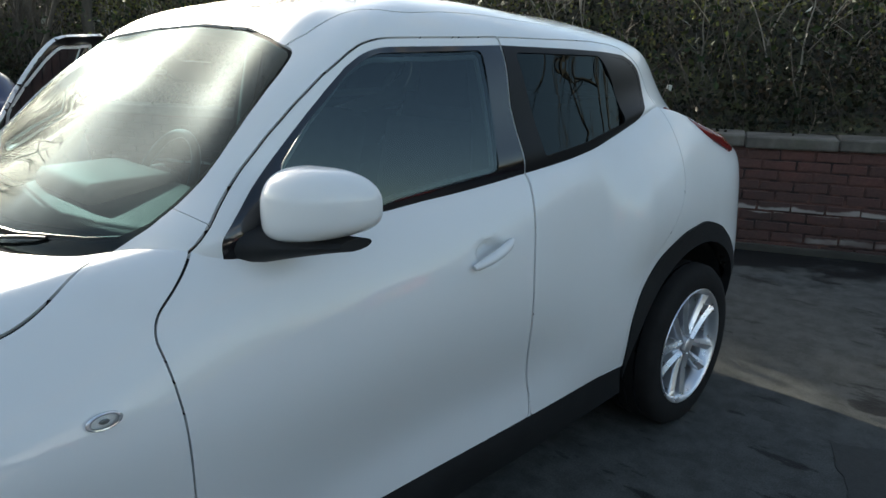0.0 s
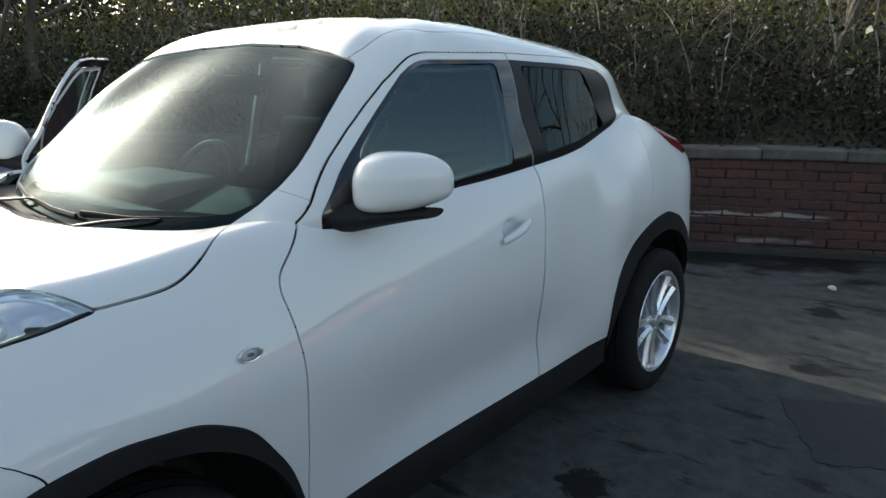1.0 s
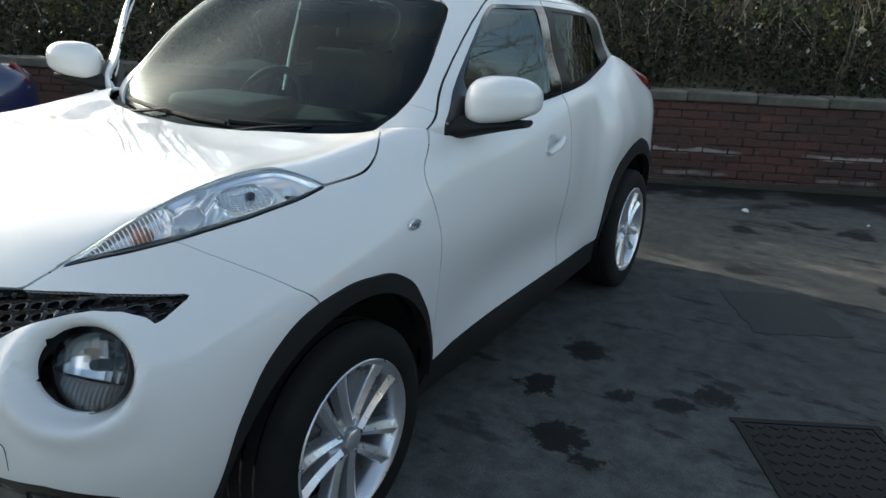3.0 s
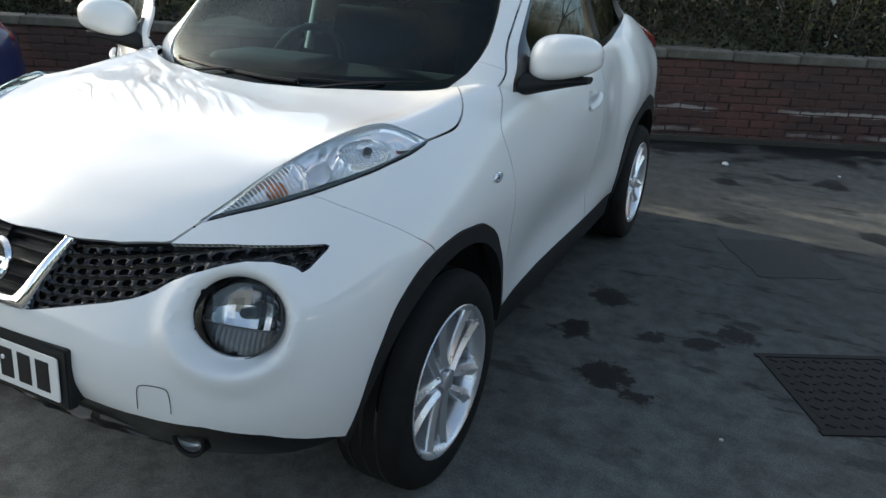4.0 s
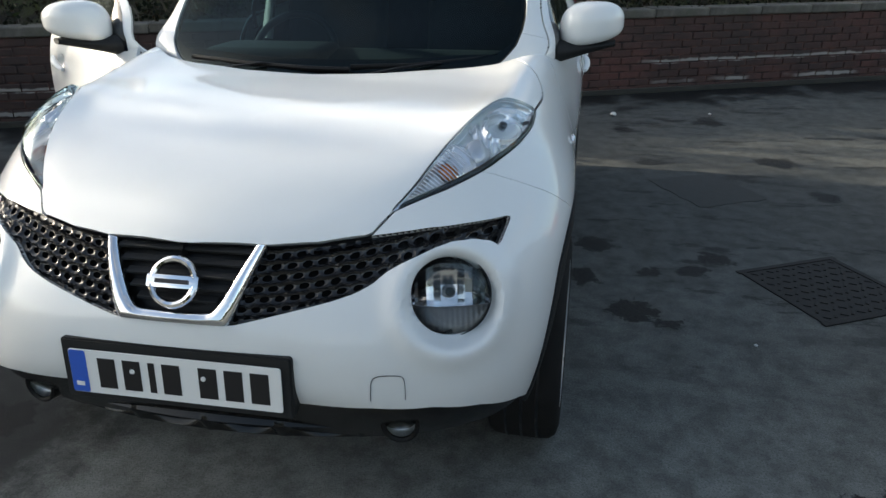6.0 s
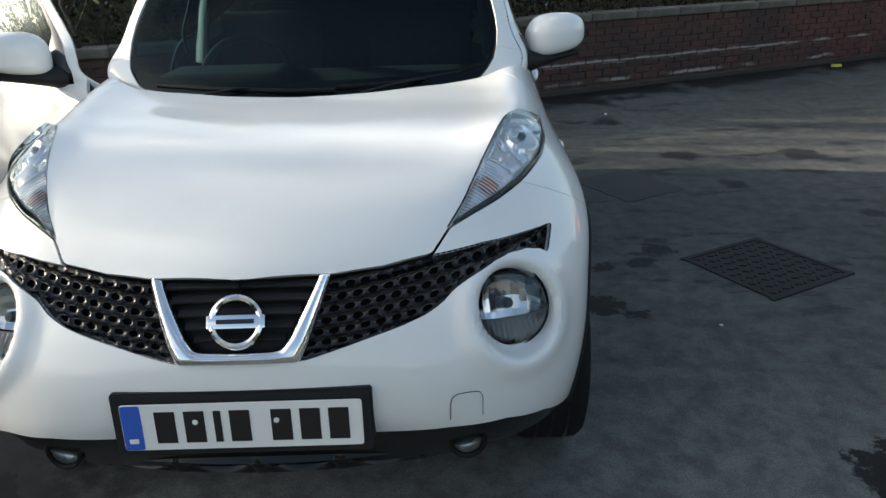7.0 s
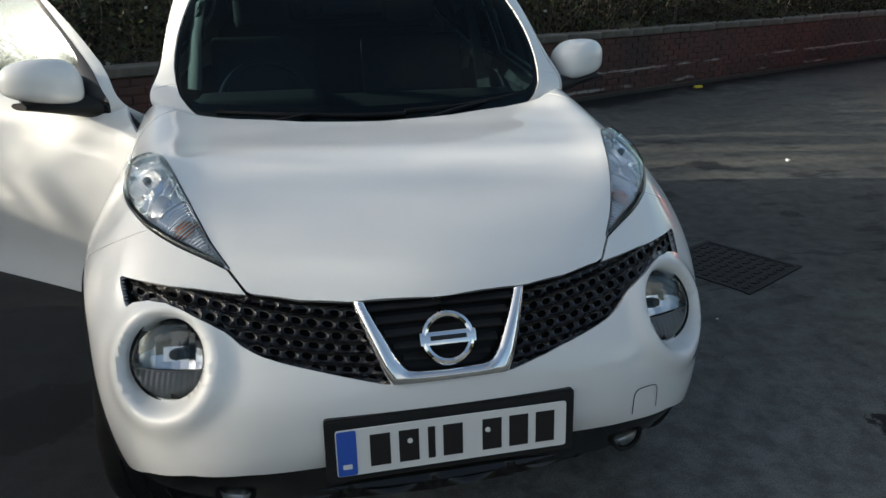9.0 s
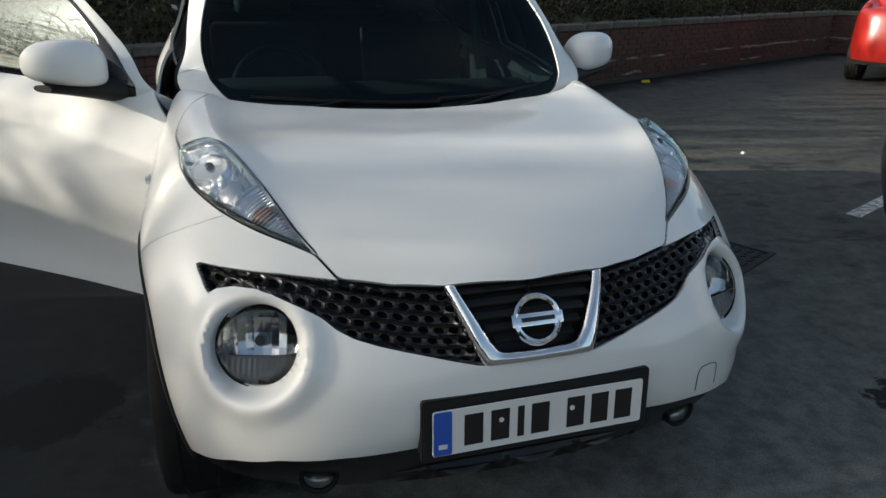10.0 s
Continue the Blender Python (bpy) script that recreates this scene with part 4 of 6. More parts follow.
def round_lamp(s):
    """A deep round lamp: chrome bowl above, grey shield below, clear domed lens."""
    turn = LAMP_AXIS.to_track_quat("Z", "Y").to_matrix().to_4x4()
    m = Matrix.Translation(LAMP_AT - LAMP_AXIS * .022) @ turn
    if s < 0:
        m = Matrix.Diagonal((-1, 1, 1, 1)) @ m
    lamp = obj("round_lamp", lathe([(.098, -.05), (.0975, .004), (.0968, .008), (.0952, .008), (.0942, .003), (.0942, -.03)], 56, m), GLOSS_BLACK, True, car, "round main lamp with a clear domed lens")
    lens = obj("lens", lathe([(.0942, .002), (.088, .012), (.076, .021), (.06, .029), (.04, .035), (.02, .038), (0, .039)], 48, m), CLEAR, True, lamp, "", False)
    lens.visible_shadow = False
    down = (m.inverted().to_3x3() @ Vector((0, 0, -1)))
    down = Vector((down.x, down.y, 0)).normalized()
    across = Vector((-down.y, down.x, 0))
    R = .0938

    def at(a, d, z):
        return m @ (across * a + down * d + Vector((0, 0, z)))

    # upright mirror strips, each tipped its own way
    bowl = bmesh.new()
    cuts = [-.0934, -.074, -.055, -.038, -.020, .020, .038, .055, .074, .0934]
    for k, (x0, x1) in enumerate(zip(cuts, cuts[1:])):
        tip = (.10, -.22, .16, -.10, 0, .12, -.18, .2, -.1)[k]
        rows = []
        for j in range(8):
            row = []
            for i in range(3):
                x = x0 + (x1 - x0) * i / 2
                d = -math.sqrt(R * R - x * x) * (1 - j / 7) + (.022 + .008 * (1 - (x / R) ** 2)) * j / 7
                row.append(bowl.verts.new(at(x, d, -.046 * max(1 - (x * x + d * d) / (R * R), 0) ** .7 + tip * (x - (x0 + x1) / 2) + .0006 * math.sin(j * 2.3 + k * 1.9))))
            rows.append(row)
        for p, q in zip(rows, rows[1:]):
            for i in range(2):
                bowl.faces.new([p[i], p[i + 1], q[i + 1], q[i]])
    obj("reflector", bowl, LAMP_MIRROR, False, lamp, "faceted chrome reflector")
    obj("bulb", lathe([(.014, -.05), (.014, -.015), (.011, -.003), (0, -.001)], 14, m @ Matrix.Translation(down * -.006)), SATIN, True, lamp, "dark bulb shield")
    # ribbed shelf closing the lower part
    sh = bmesh.new()
    rows = []
    for i in range(61):
        x = (i / 30 - 1) * R * .995
        d0, d1 = .022 + .008 * (1 - (x / R) ** 2), math.sqrt(max(R * R - x * x, 0))
        rows.append([sh.verts.new(at(x, d0 + (d1 - d0) * t, -.004 + .009 * math.sin(math.pi * t * .8) + .0011 * math.cos(i * 1.57))) for t in (0, .2, .4, .6, .8, 1)])
    for p, q in zip(rows, rows[1:]):
        for j in range(5):
            sh.faces.new([p[j], p[j + 1], q[j + 1], q[j]])
    obj("shield", sh, VISOR, True, lamp, "grey ribbed lower shield")
    obj("divider", tube([at(x, .022 + .008 * (1 - (x / R) ** 2), -.001) for x in np.linspace(-.088, .088, 13)], .0016, 6), VISOR, True, lamp)


LAMP_TIP, LAMP_LONG = np.array([.46, -.545]), .628
LAMP_WAY = np.array([.438, .899])
LAMP_OFF = np.array([LAMP_WAY[1], -LAMP_WAY[0]])


def along(p):
    """Share of the lamp's length from its front tip, and metres outwards from its axis."""
    d = p[:, :2] - LAMP_TIP
    return d @ LAMP_WAY / LAMP_LONG, d @ LAMP_OFF


def oval(s0, c0, rs, rc):
    """Inside an oval on the lamp, less than 0; radii in metres."""
    def phi(p):
        s, c = along(p)
        return np.hypot((s - s0) * LAMP_LONG / rs, (c - c0) / rc) - 1
    return phi


def lamp_place(s, c, deep):
    """A point of the lamp below its surface."""
    xy = LAMP_TIP + LAMP_WAY * s * LAMP_LONG + LAMP_OFF * c
    used = LAMP_USED
    k = used[np.argmin(((headlamp.v[used, :2] - xy) ** 2).sum(1))]
    return Vector((xy[0], xy[1], headlamp.v[k, 2] + float((xy - headlamp.v[k, :2]) @ (-headlamp.n[k, :2] / max(headlamp.n[k, 2], .2))))) - Vector(headlamp.n[k]) * deep


LAMP_USED = np.unique(np.concatenate([np.ravel(q) for q in headlamp.f]))
if headlamp.n[LAMP_USED, 2].mean() < 0:
    headlamp.n = -headlamp.n
LAMP_EDGE = -inside(HEADLAMP, (0, 1))(headlamp.v)


def head_lamp(side_):
    """A long upswept lamp: moulded mirror trough, ribbed bowl, grey dome, arch, amber bulb behind ribs, domed clear cover, black seal."""
    turned = lambda sheet: sheet if side_ > 0 else sheet.mirrored()
    flip = lambda p: (side_ * p[0], p[1], p[2])
    s, c = along(headlamp.v)
    bowl_r, dome_r, front_r = oval(.66, .036, .066, .034)(headlamp.v) + 1, oval(.44, .052, .034, .030)(headlamp.v) + 1, oval(.24, .038, .085, .075)(headlamp.v) + 1
    deep = .017 + .018 * np.clip(1 - bowl_r ** 2, 0, 1) - .009 * np.exp(-(((bowl_r - 1.1) / .09) ** 2)) - .014 * np.sqrt(np.clip(1 - dome_r ** 2, 0, 1))
    deep += .008 * smooth((1.0 - front_r) / .3) * (s < .4) - .010 * np.exp(-(((front_r - 1.08) / .07) ** 2)) * (s > .2)
    deep += .005 * np.sin(s * 90 + c * 160) * np.exp(-(((s - .52) / .045) ** 2)) + .006 * np.exp(-(((s - .86) / .03) ** 2 + ((c - .024) / .014) ** 2))
    deep = .004 + (deep - .004) * smooth(LAMP_EDGE / .014)
    floor = Sheet(headlamp.v - headlamp.n * deep[:, None], headlamp.n, headlamp.f)
    bowl_part, rest = floor.cut(oval(.66, .036, .066, .034))
    dome_part, rest = rest.cut(oval(.44, .052, .034, .030))
    dark_part, rest = rest.cut(oval(.86, .024, .022, .011))
    lamp = obj("headlamp", turned(rest).bm(0), TROUGH, True, car, "upswept clear headlamp with an amber bulb")
    bowl = obj("reflector_bowl", turned(bowl_part).bm(0), REFLECTOR, True, lamp, "oval bowl with a fine grid")
    obj("dome", turned(dome_part).bm(0), DOME, True, lamp, "smooth grey dome")
    obj("recess", turned(dark_part).bm(0), SATIN, True, lamp)
    _, edge = headlamp.cut(inside(HEADLAMP_CLEAR, (0, 1), None))
    cover = Sheet(headlamp.v + headlamp.n * (.002 + .015 * smooth(LAMP_EDGE / .02))[:, None], headlamp.n, headlamp.f)
    obj("cover", turned(cover).bm(0), CLEAR, True, lamp, "", False)
    edge = edge.kept(lambda q: float((q[:2] - LAMP_TIP) @ LAMP_OFF) > .004)
    obj("seal", turned(edge).shifted(-.001).bm(.006), GLOSS_BLACK, True, lamp, "black edge seal")
    for k in range(11):
        t = (k - 5) / 5.6
        w = math.sqrt(1 - t * t)
        for a in (0, 1):
            pts = [(.66 + .064 * (t if a else w * q) / LAMP_LONG, .036 + .033 * (w * q if a else t)) for q in (-1, -.5, 0, .5, 1)]
            obj("rib", tube([flip(lamp_place(u, v, .013 + .013 * (1 - t * t) * (1 - q * q))) for (u, v), q in zip(pts, (-1, -.5, 0, .5, 1))], .0011, 5), TROUGH, True, bowl)
    up = Vector(headlamp.n[LAMP_USED].mean(0)).normalized()
    turn = Vector(flip(up)).to_track_quat("Z", "Y").to_matrix().to_4x4()
    at = Matrix.Translation(flip(lamp_place(.69, .032, .022))) @ turn
    obj("bulb", lathe([(.011, -.012), (.011, .008), (.007, .012), (0, .013)], 14, at), INK, True, lamp, "dark bulb cap")
    at = Matrix.Translation(flip(lamp_place(.27, .038, .017))) @ turn
    obj("amber_bulb", lathe([(.026, -.010), (.024, .002), (.015, .008), (0, .011)], 18, at), AMBER, True, lamp)
    lo = np.interp(np.linspace(.04, .38, 24), [0, .14, .26, .4], [-.003, .004, .0, -.009])
    hi = np.interp(np.linspace(.04, .38, 24), [0, .07, .16, .23, .31, .38], [.0, .020, .045, .063, .078, .087])
    for k, t in enumerate(np.linspace(.04, .38, 24)):
        if t > .33 and k % 2:
            continue
        a, b = lo[k] + .006, hi[k] - .007
        if t > .3:
            b = min(b, .055)
        if b - a > .004:
            obj("rib", tube([flip(lamp_place(t + .01 * q, a + (b - a) * q, .006)) for q in (0, .33, .66, 1)], .0017, 5), CLEAR_RIB, True, lamp)


for s in (1, -1):
    round_lamp(s)
    head_lamp(s)
    m = Matrix.Translation((s * .49, -.672, .418)) @ Vector((s * .12, -1, .05)).normalized().to_track_quat("Z", "Y").to_matrix().to_4x4()
    fog = obj("fog_lamp", lathe([(.050, -.03), (.047, .004), (.042, .006), (.036, .003), (.035, -.012)], 32, m), SATIN, True, car, "small round fog lamp in a black bezel")
    obj("reflector", lathe([(.035, -.002), (.026, -.018), (.012, -.026), (0, -.027)], 24, m), REFLECTOR, False, fog)
    obj("lens", lathe([(.035, .0), (.029, .008), (.015, .013), (0, .015)], 28, m), CLEAR, True, fog, "", False)

# rear lamps
for s in (1, -1):
    pts = [(.690, 2.47, 1.27), (.712, 2.56, 1.23), (.745, 2.65, 1.185), (.780, 2.74, 1.14), (.788, 2.84, 1.09)]
    obj("tail_lamp", tube([(s * a, b, c) for a, b, c in pts], [.008, .016, .023, .029, .020], 12, .8), RED_LENS, True, car, "red boomerang tail lamp")
obj("rear_spoiler", tube([(-.5, 2.42, 1.51), (-.25, 2.5, 1.535), (0, 2.52, 1.54), (.25, 2.5, 1.535), (.5, 2.42, 1.51)], [.012, .02, .02, .02, .012], 10, .6), PAINT, True, car)

# black cowl and wipers at the foot of the windscreen
bm = bmesh.new()
rows = []
for x in np.linspace(-.635, .635, 41):
    a = abs(x)
    y0 = float(np.interp(a, [0, .245, .45, .6, .655, .72], [.19, .215, .275, .355, .41, .47]))
    y1 = float(np.interp(a, [0, .25, .48, .61, .66, .72], [.36, .375, .44, .50, .53, .56]))
    z0 = float(np.interp(a, [0, .3, .6, .72], [1.083, 1.088, 1.105, 1.11]))
    rows.append([bm.verts.new((x, y0 + (y1 - y0) * t, z0 - .012 * math.sin(math.pi * t))) for t in (0, .25, .5, .75, 1)])
for a, b in zip(rows, rows[1:]):
    for j in range(4):
        bm.faces.new([a[j], a[j + 1], b[j + 1], b[j]])
obj("cowl_panel", bm, PLASTIC, True, car, "black plastic cowl under the windscreen")


def wiper(pts, arm):
    pts, arm = [[(x, y, z - .012) for x, y, z in q] for q in (pts, arm)]
    w = obj("wiper", tube(arm, [.010, .008, .006, .005], 8, .6), SATIN, True, car, "black wiper at rest")
    obj("blade", tube(pts, .006, 6, 1.5), SATIN, True, w)


wiper([(-.52, .405, 1.128), (-.3, .34, 1.12), (-.05, .305, 1.112), (.10, .30, 1.112)], [(-.42, .30, 1.10), (-.3, .30, 1.115), (-.22, .315, 1.125), (-.18, .325, 1.122)])
wiper([(.10, .315, 1.118), (.3, .345, 1.122), (.5, .42, 1.135), (.58, .46, 1.145)], [(.16, .27, 1.098), (.26, .30, 1.118), (.36, .345, 1.13), (.4, .372, 1.13)])

# ---- inside the car ----
obj("dashboard", merge(box_bm(1.36, .46, .16, .05, Matrix.Translation((0, .72, .98)) @ pose(0, 0, 0, 8, 0, 0), 3), box_bm(.5, .3, .13, .06, Matrix.Translation((-.38, .80, 1.045)), 3)), DASH, True, car, "dark grey dashboard")
obj("floor_pan", box_bm(1.5, 2.3, .08, .02, Matrix.Translation((0, 1.6, .33))), DASH, True, car)
obj("bulkhead", box_bm(1.5, .06, .75, .02, Matrix.Translation((0, .52, .62))), DASH, True, car)
obj("load_cover", box_bm(1.15, .55, .03, .01, Matrix.Translation((0, 2.55, 1.02))), DASH, True, car)
obj("headliner", roof.shifted(-.03).bm(0, True), TRIM_GREY, True, car)
m = Matrix.Translation((-.36, .98, 1.04)) @ pose(0, 0, 0, 62, 0, 0)
wheel_rim = obj("steering_wheel", tube([m @ Vector((.185 * math.cos(a), .185 * math.sin(a), 0)) for a in np.linspace(0, 2 * math.pi, 40, endpoint=False)], .016, 10, 1, True), WHEEL_SKIN, True, car, "black leather steering wheel")
obj("hub", merge(box_bm(.13, .11, .05, .02, m), box_bm(.34, .035, .02, .008, m), box_bm(.035, .16, .02, .008, m @ Matrix.Translation((0, -.09, 0)))), DASH, True, wheel_rim)


def seat(name, x, y, w, label):
    m = Matrix.Translation((x, y, 0))
    s = obj(name, merge(box_bm(w, .5, .16, .05, m @ Matrix.Translation((0, 0, .62)), 3)), CLOTH, True, car, label)
    lean = m @ Matrix.Translation((0, .24, .66)) @ pose(0, 0, 0, -14, 0, 0)
    obj("backrest", box_bm(w, .13, .62, .05, lean @ Matrix.Translation((0, 0, .31)), 3), CLOTH, True, s)
    n = 1 if w < .7 else 3
    for k in range(n):
        dx = 0 if n == 1 else (k - 1) * .42
        obj("headrest", box_bm(.26, .09, .17, .04, lean @ Matrix.Translation((dx, -.01, .75)), 3), CLOTH, True, s)


seat("driver_seat", -.36, 1.25, .5, "dark cloth seat")
seat("passenger_seat", .36, 1.25, .5, "dark cloth seat")
seat("rear_seat", 0, 2.0, 1.25, "dark cloth bench seat")
obj("inner_mirror", box_bm(.24, .03, .065, .015, Matrix.Translation((0, .93, 1.43)), 2), GLOSS_BLACK, True, car)
for s in (1, -1):
    obj("belt_pillar_trim", tube([(s * .69, 1.46, 1.05), (s * .655, 1.5, 1.3), (s * .6, 1.52, 1.5)], .045, 8, .5), TRIM_GREY, True, car, "light grey inner pillar")
    obj("grab_handle", tube([(s * .57, .93, 1.44), (s * .60, 1.0, 1.40), (s * .60, 1.15, 1.40), (s * .59, 1.2, 1.44)], .01, 6), TRIM_GREY, True, car)
    obj("door_pull", box_bm(.04, .3, .05, .015, Matrix.Translation((s * .72, 1.0, 1.02)), 2), TRIM_GREY, True, car)

obj("belt_guide", box_bm(.035, .02, .06, .006, Matrix.Translation((.638, 1.587, 1.122)) @ pose(0, 0, 0, 0, 10, 20)), Mat("cream_plastic", (.72, .68, .42), .45).m, True, car, "pale cream belt guide on the pillar")

# ---- wheels and wheel housings ----
body_liner = Sheet.of(loft(LOWER, 90, 50, v1=.5)).cut(ball(0, .335, .47))[1].cut(ball(2.53, .335, .50))[1].cut(lamp_hole)[1].cut(inside(HEADLAMP, (0, 1), top))[1].shifted(-.05)
obj("inner_shell", body_liner.kept(lambda c: c[2] < 1.0 and (c[1] > -.15 or c[2] > .45)).bm(0, True), PLASTIC, True, car)


def wheel(x, y, steer=0.0, parent=None):
    s = 1 if x > 0 else -1
    w = empty("wheel", parent or car, Matrix.Translation((x, y, .335)) @ pose(0, 0, 0, 0, 90 * s, 0) @ pose(0, 0, 0, steer * s, 0, 0))
    tyre = [(.232, -.1), (.25, -.108), (.29, -.109), (.318, -.1), (.332, -.082), (.335, -.05), (.335, .05), (.332, .082), (.318, .1), (.29, .109), (.255, .108), (.234, .1), (.228, .09)]
    t = obj("tyre", lathe(tyre, 72), RUBBER, True, w, "black road tyre")
    for r in (-.045, 0, .045):
        obj("groove", lathe([(.3358, r - .004), (.3362, r), (.3358, r + .004)], 60), GLOSS_BLACK, True, w)
    obj("rim", lathe([(.21, -.09), (.215, .05), (.226, .088), (.236, .1), (.2385, .104), (.236, .107), (.230, .105), (.219, .094), (.21, .06)], 72), ALLOY, True, w, "silver alloy rim")
    obj("disc", lathe([(.14, .015), (.14, .025), (.05, .028), (0, .028)], 40), LAMP_GREY, True, w)
    obj("back", lathe([(.21, -.02), (0, -.02)], 40), HOLLOW, True, w)
    obj("caliper", box_bm(.10, .16, .05, .015, pose(0, 0, 0, 0, 0, 140) @ Matrix.Translation((.135, 0, .02)), 2), LAMP_GREY, True, w, "grey brake caliper")
    obj("hub", lathe([(.074, .03), (.072, .062), (.05, .07), (.033, .074), (.031, .094), (.027, .097), (0, .098)], 36), ALLOY, True, w)
    for k in range(5):
        a = math.radians(60 + 72 * k)
        for side_ in (-1, 1):
            b = bmesh.new()
            rows = []
            for t in np.linspace(0, 1, 10):
                r = .040 + t * .189
                off = .021 + .026 * t
                slot, wide = .012 + .009 * t, .015 + .012 * t + .014 * max(t - .85, 0) / .15
                z = .090 + .010 * t - .006 * math.sin(math.pi * t)
                rows.append([b.verts.new((r, side_ * (off + e), z + dz)) for e, dz in ((-slot, -.045), (-slot, -.012), (.002, 0), (wide * .9, -.010), (wide, -.016), (wide, -.05))])
            for p, q in zip(rows, rows[1:]):
                for j in range(5):
                    b.faces.new([p[j], p[j + 1], q[j + 1], q[j]])
            b.transform(Matrix.Rotation(a, 4, "Z"))
            obj("spoke", b, ALLOY, False, w)
        nut = math.radians(60 + 72 * k + 36)
        obj("wheel_nut", lathe([(.011, .06), (.011, .082), (.008, .085), (0, .085)], 10, Matrix.Translation((.054 * math.cos(nut), .054 * math.sin(nut), 0))), CHROME, True, w)


for y in (0, 2.53):
    for s in (1, -1):
        wheel(s * .762, y, 1 if y == 0 else 0)
        bm = bmesh.new()
        rows = []
        for a in np.linspace(-.2, math.pi - .12, 25):
            c, z = math.cos(a), math.sin(a)
            rows.append([bm.verts.new((s * x, y + r * c, .335 + r * z)) for x, r in ((.45, .40), (.60, .42), (.72, .43), (.79, .43))])
        for a, b in zip(rows, rows[1:]):
            for j in range(3):
                bm.faces.new([a[j], a[j + 1], b[j + 1], b[j]])
        obj("wheel_housing", bm, PLASTIC, True, car)

# ---- ground ----
WALL_TURN = math.atan(0.44)
WALL_DIR, WALL_BACK = np.array([math.cos(WALL_TURN), math.sin(WALL_TURN)]), np.array([-math.sin(WALL_TURN), math.cos(WALL_TURN)])
WALL_ROOT = np.array([0.0, 5.22])


def by_wall(s, n, z):
    """A place s metres along the wall, n behind its face, z up."""
    p = WALL_ROOT + s * WALL_DIR + n * WALL_BACK
    return Vector((p[0], p[1], z))


def math_node(k, op, a, b=None, clamp=False):
    n = k.t.nodes.new("ShaderNodeMath")
    n.operation, n.use_clamp = op, clamp
    for i, s in enumerate((a, b)):
        if s is None:
            continue
        if isinstance(s, (int, float)):
            n.inputs[i].default_value = s
        else:
            k.link(s, n.inputs[i])
    return n.outputs[0]


def fade(k, src, lo, hi):
    n = k.node("ShaderNodeMapRange")
    n.interpolation_type = "SMOOTHSTEP"
    n.inputs[1].default_value, n.inputs[2].default_value = lo, hi
    k.link(src, n.inputs[0])
    return n.outputs[0]


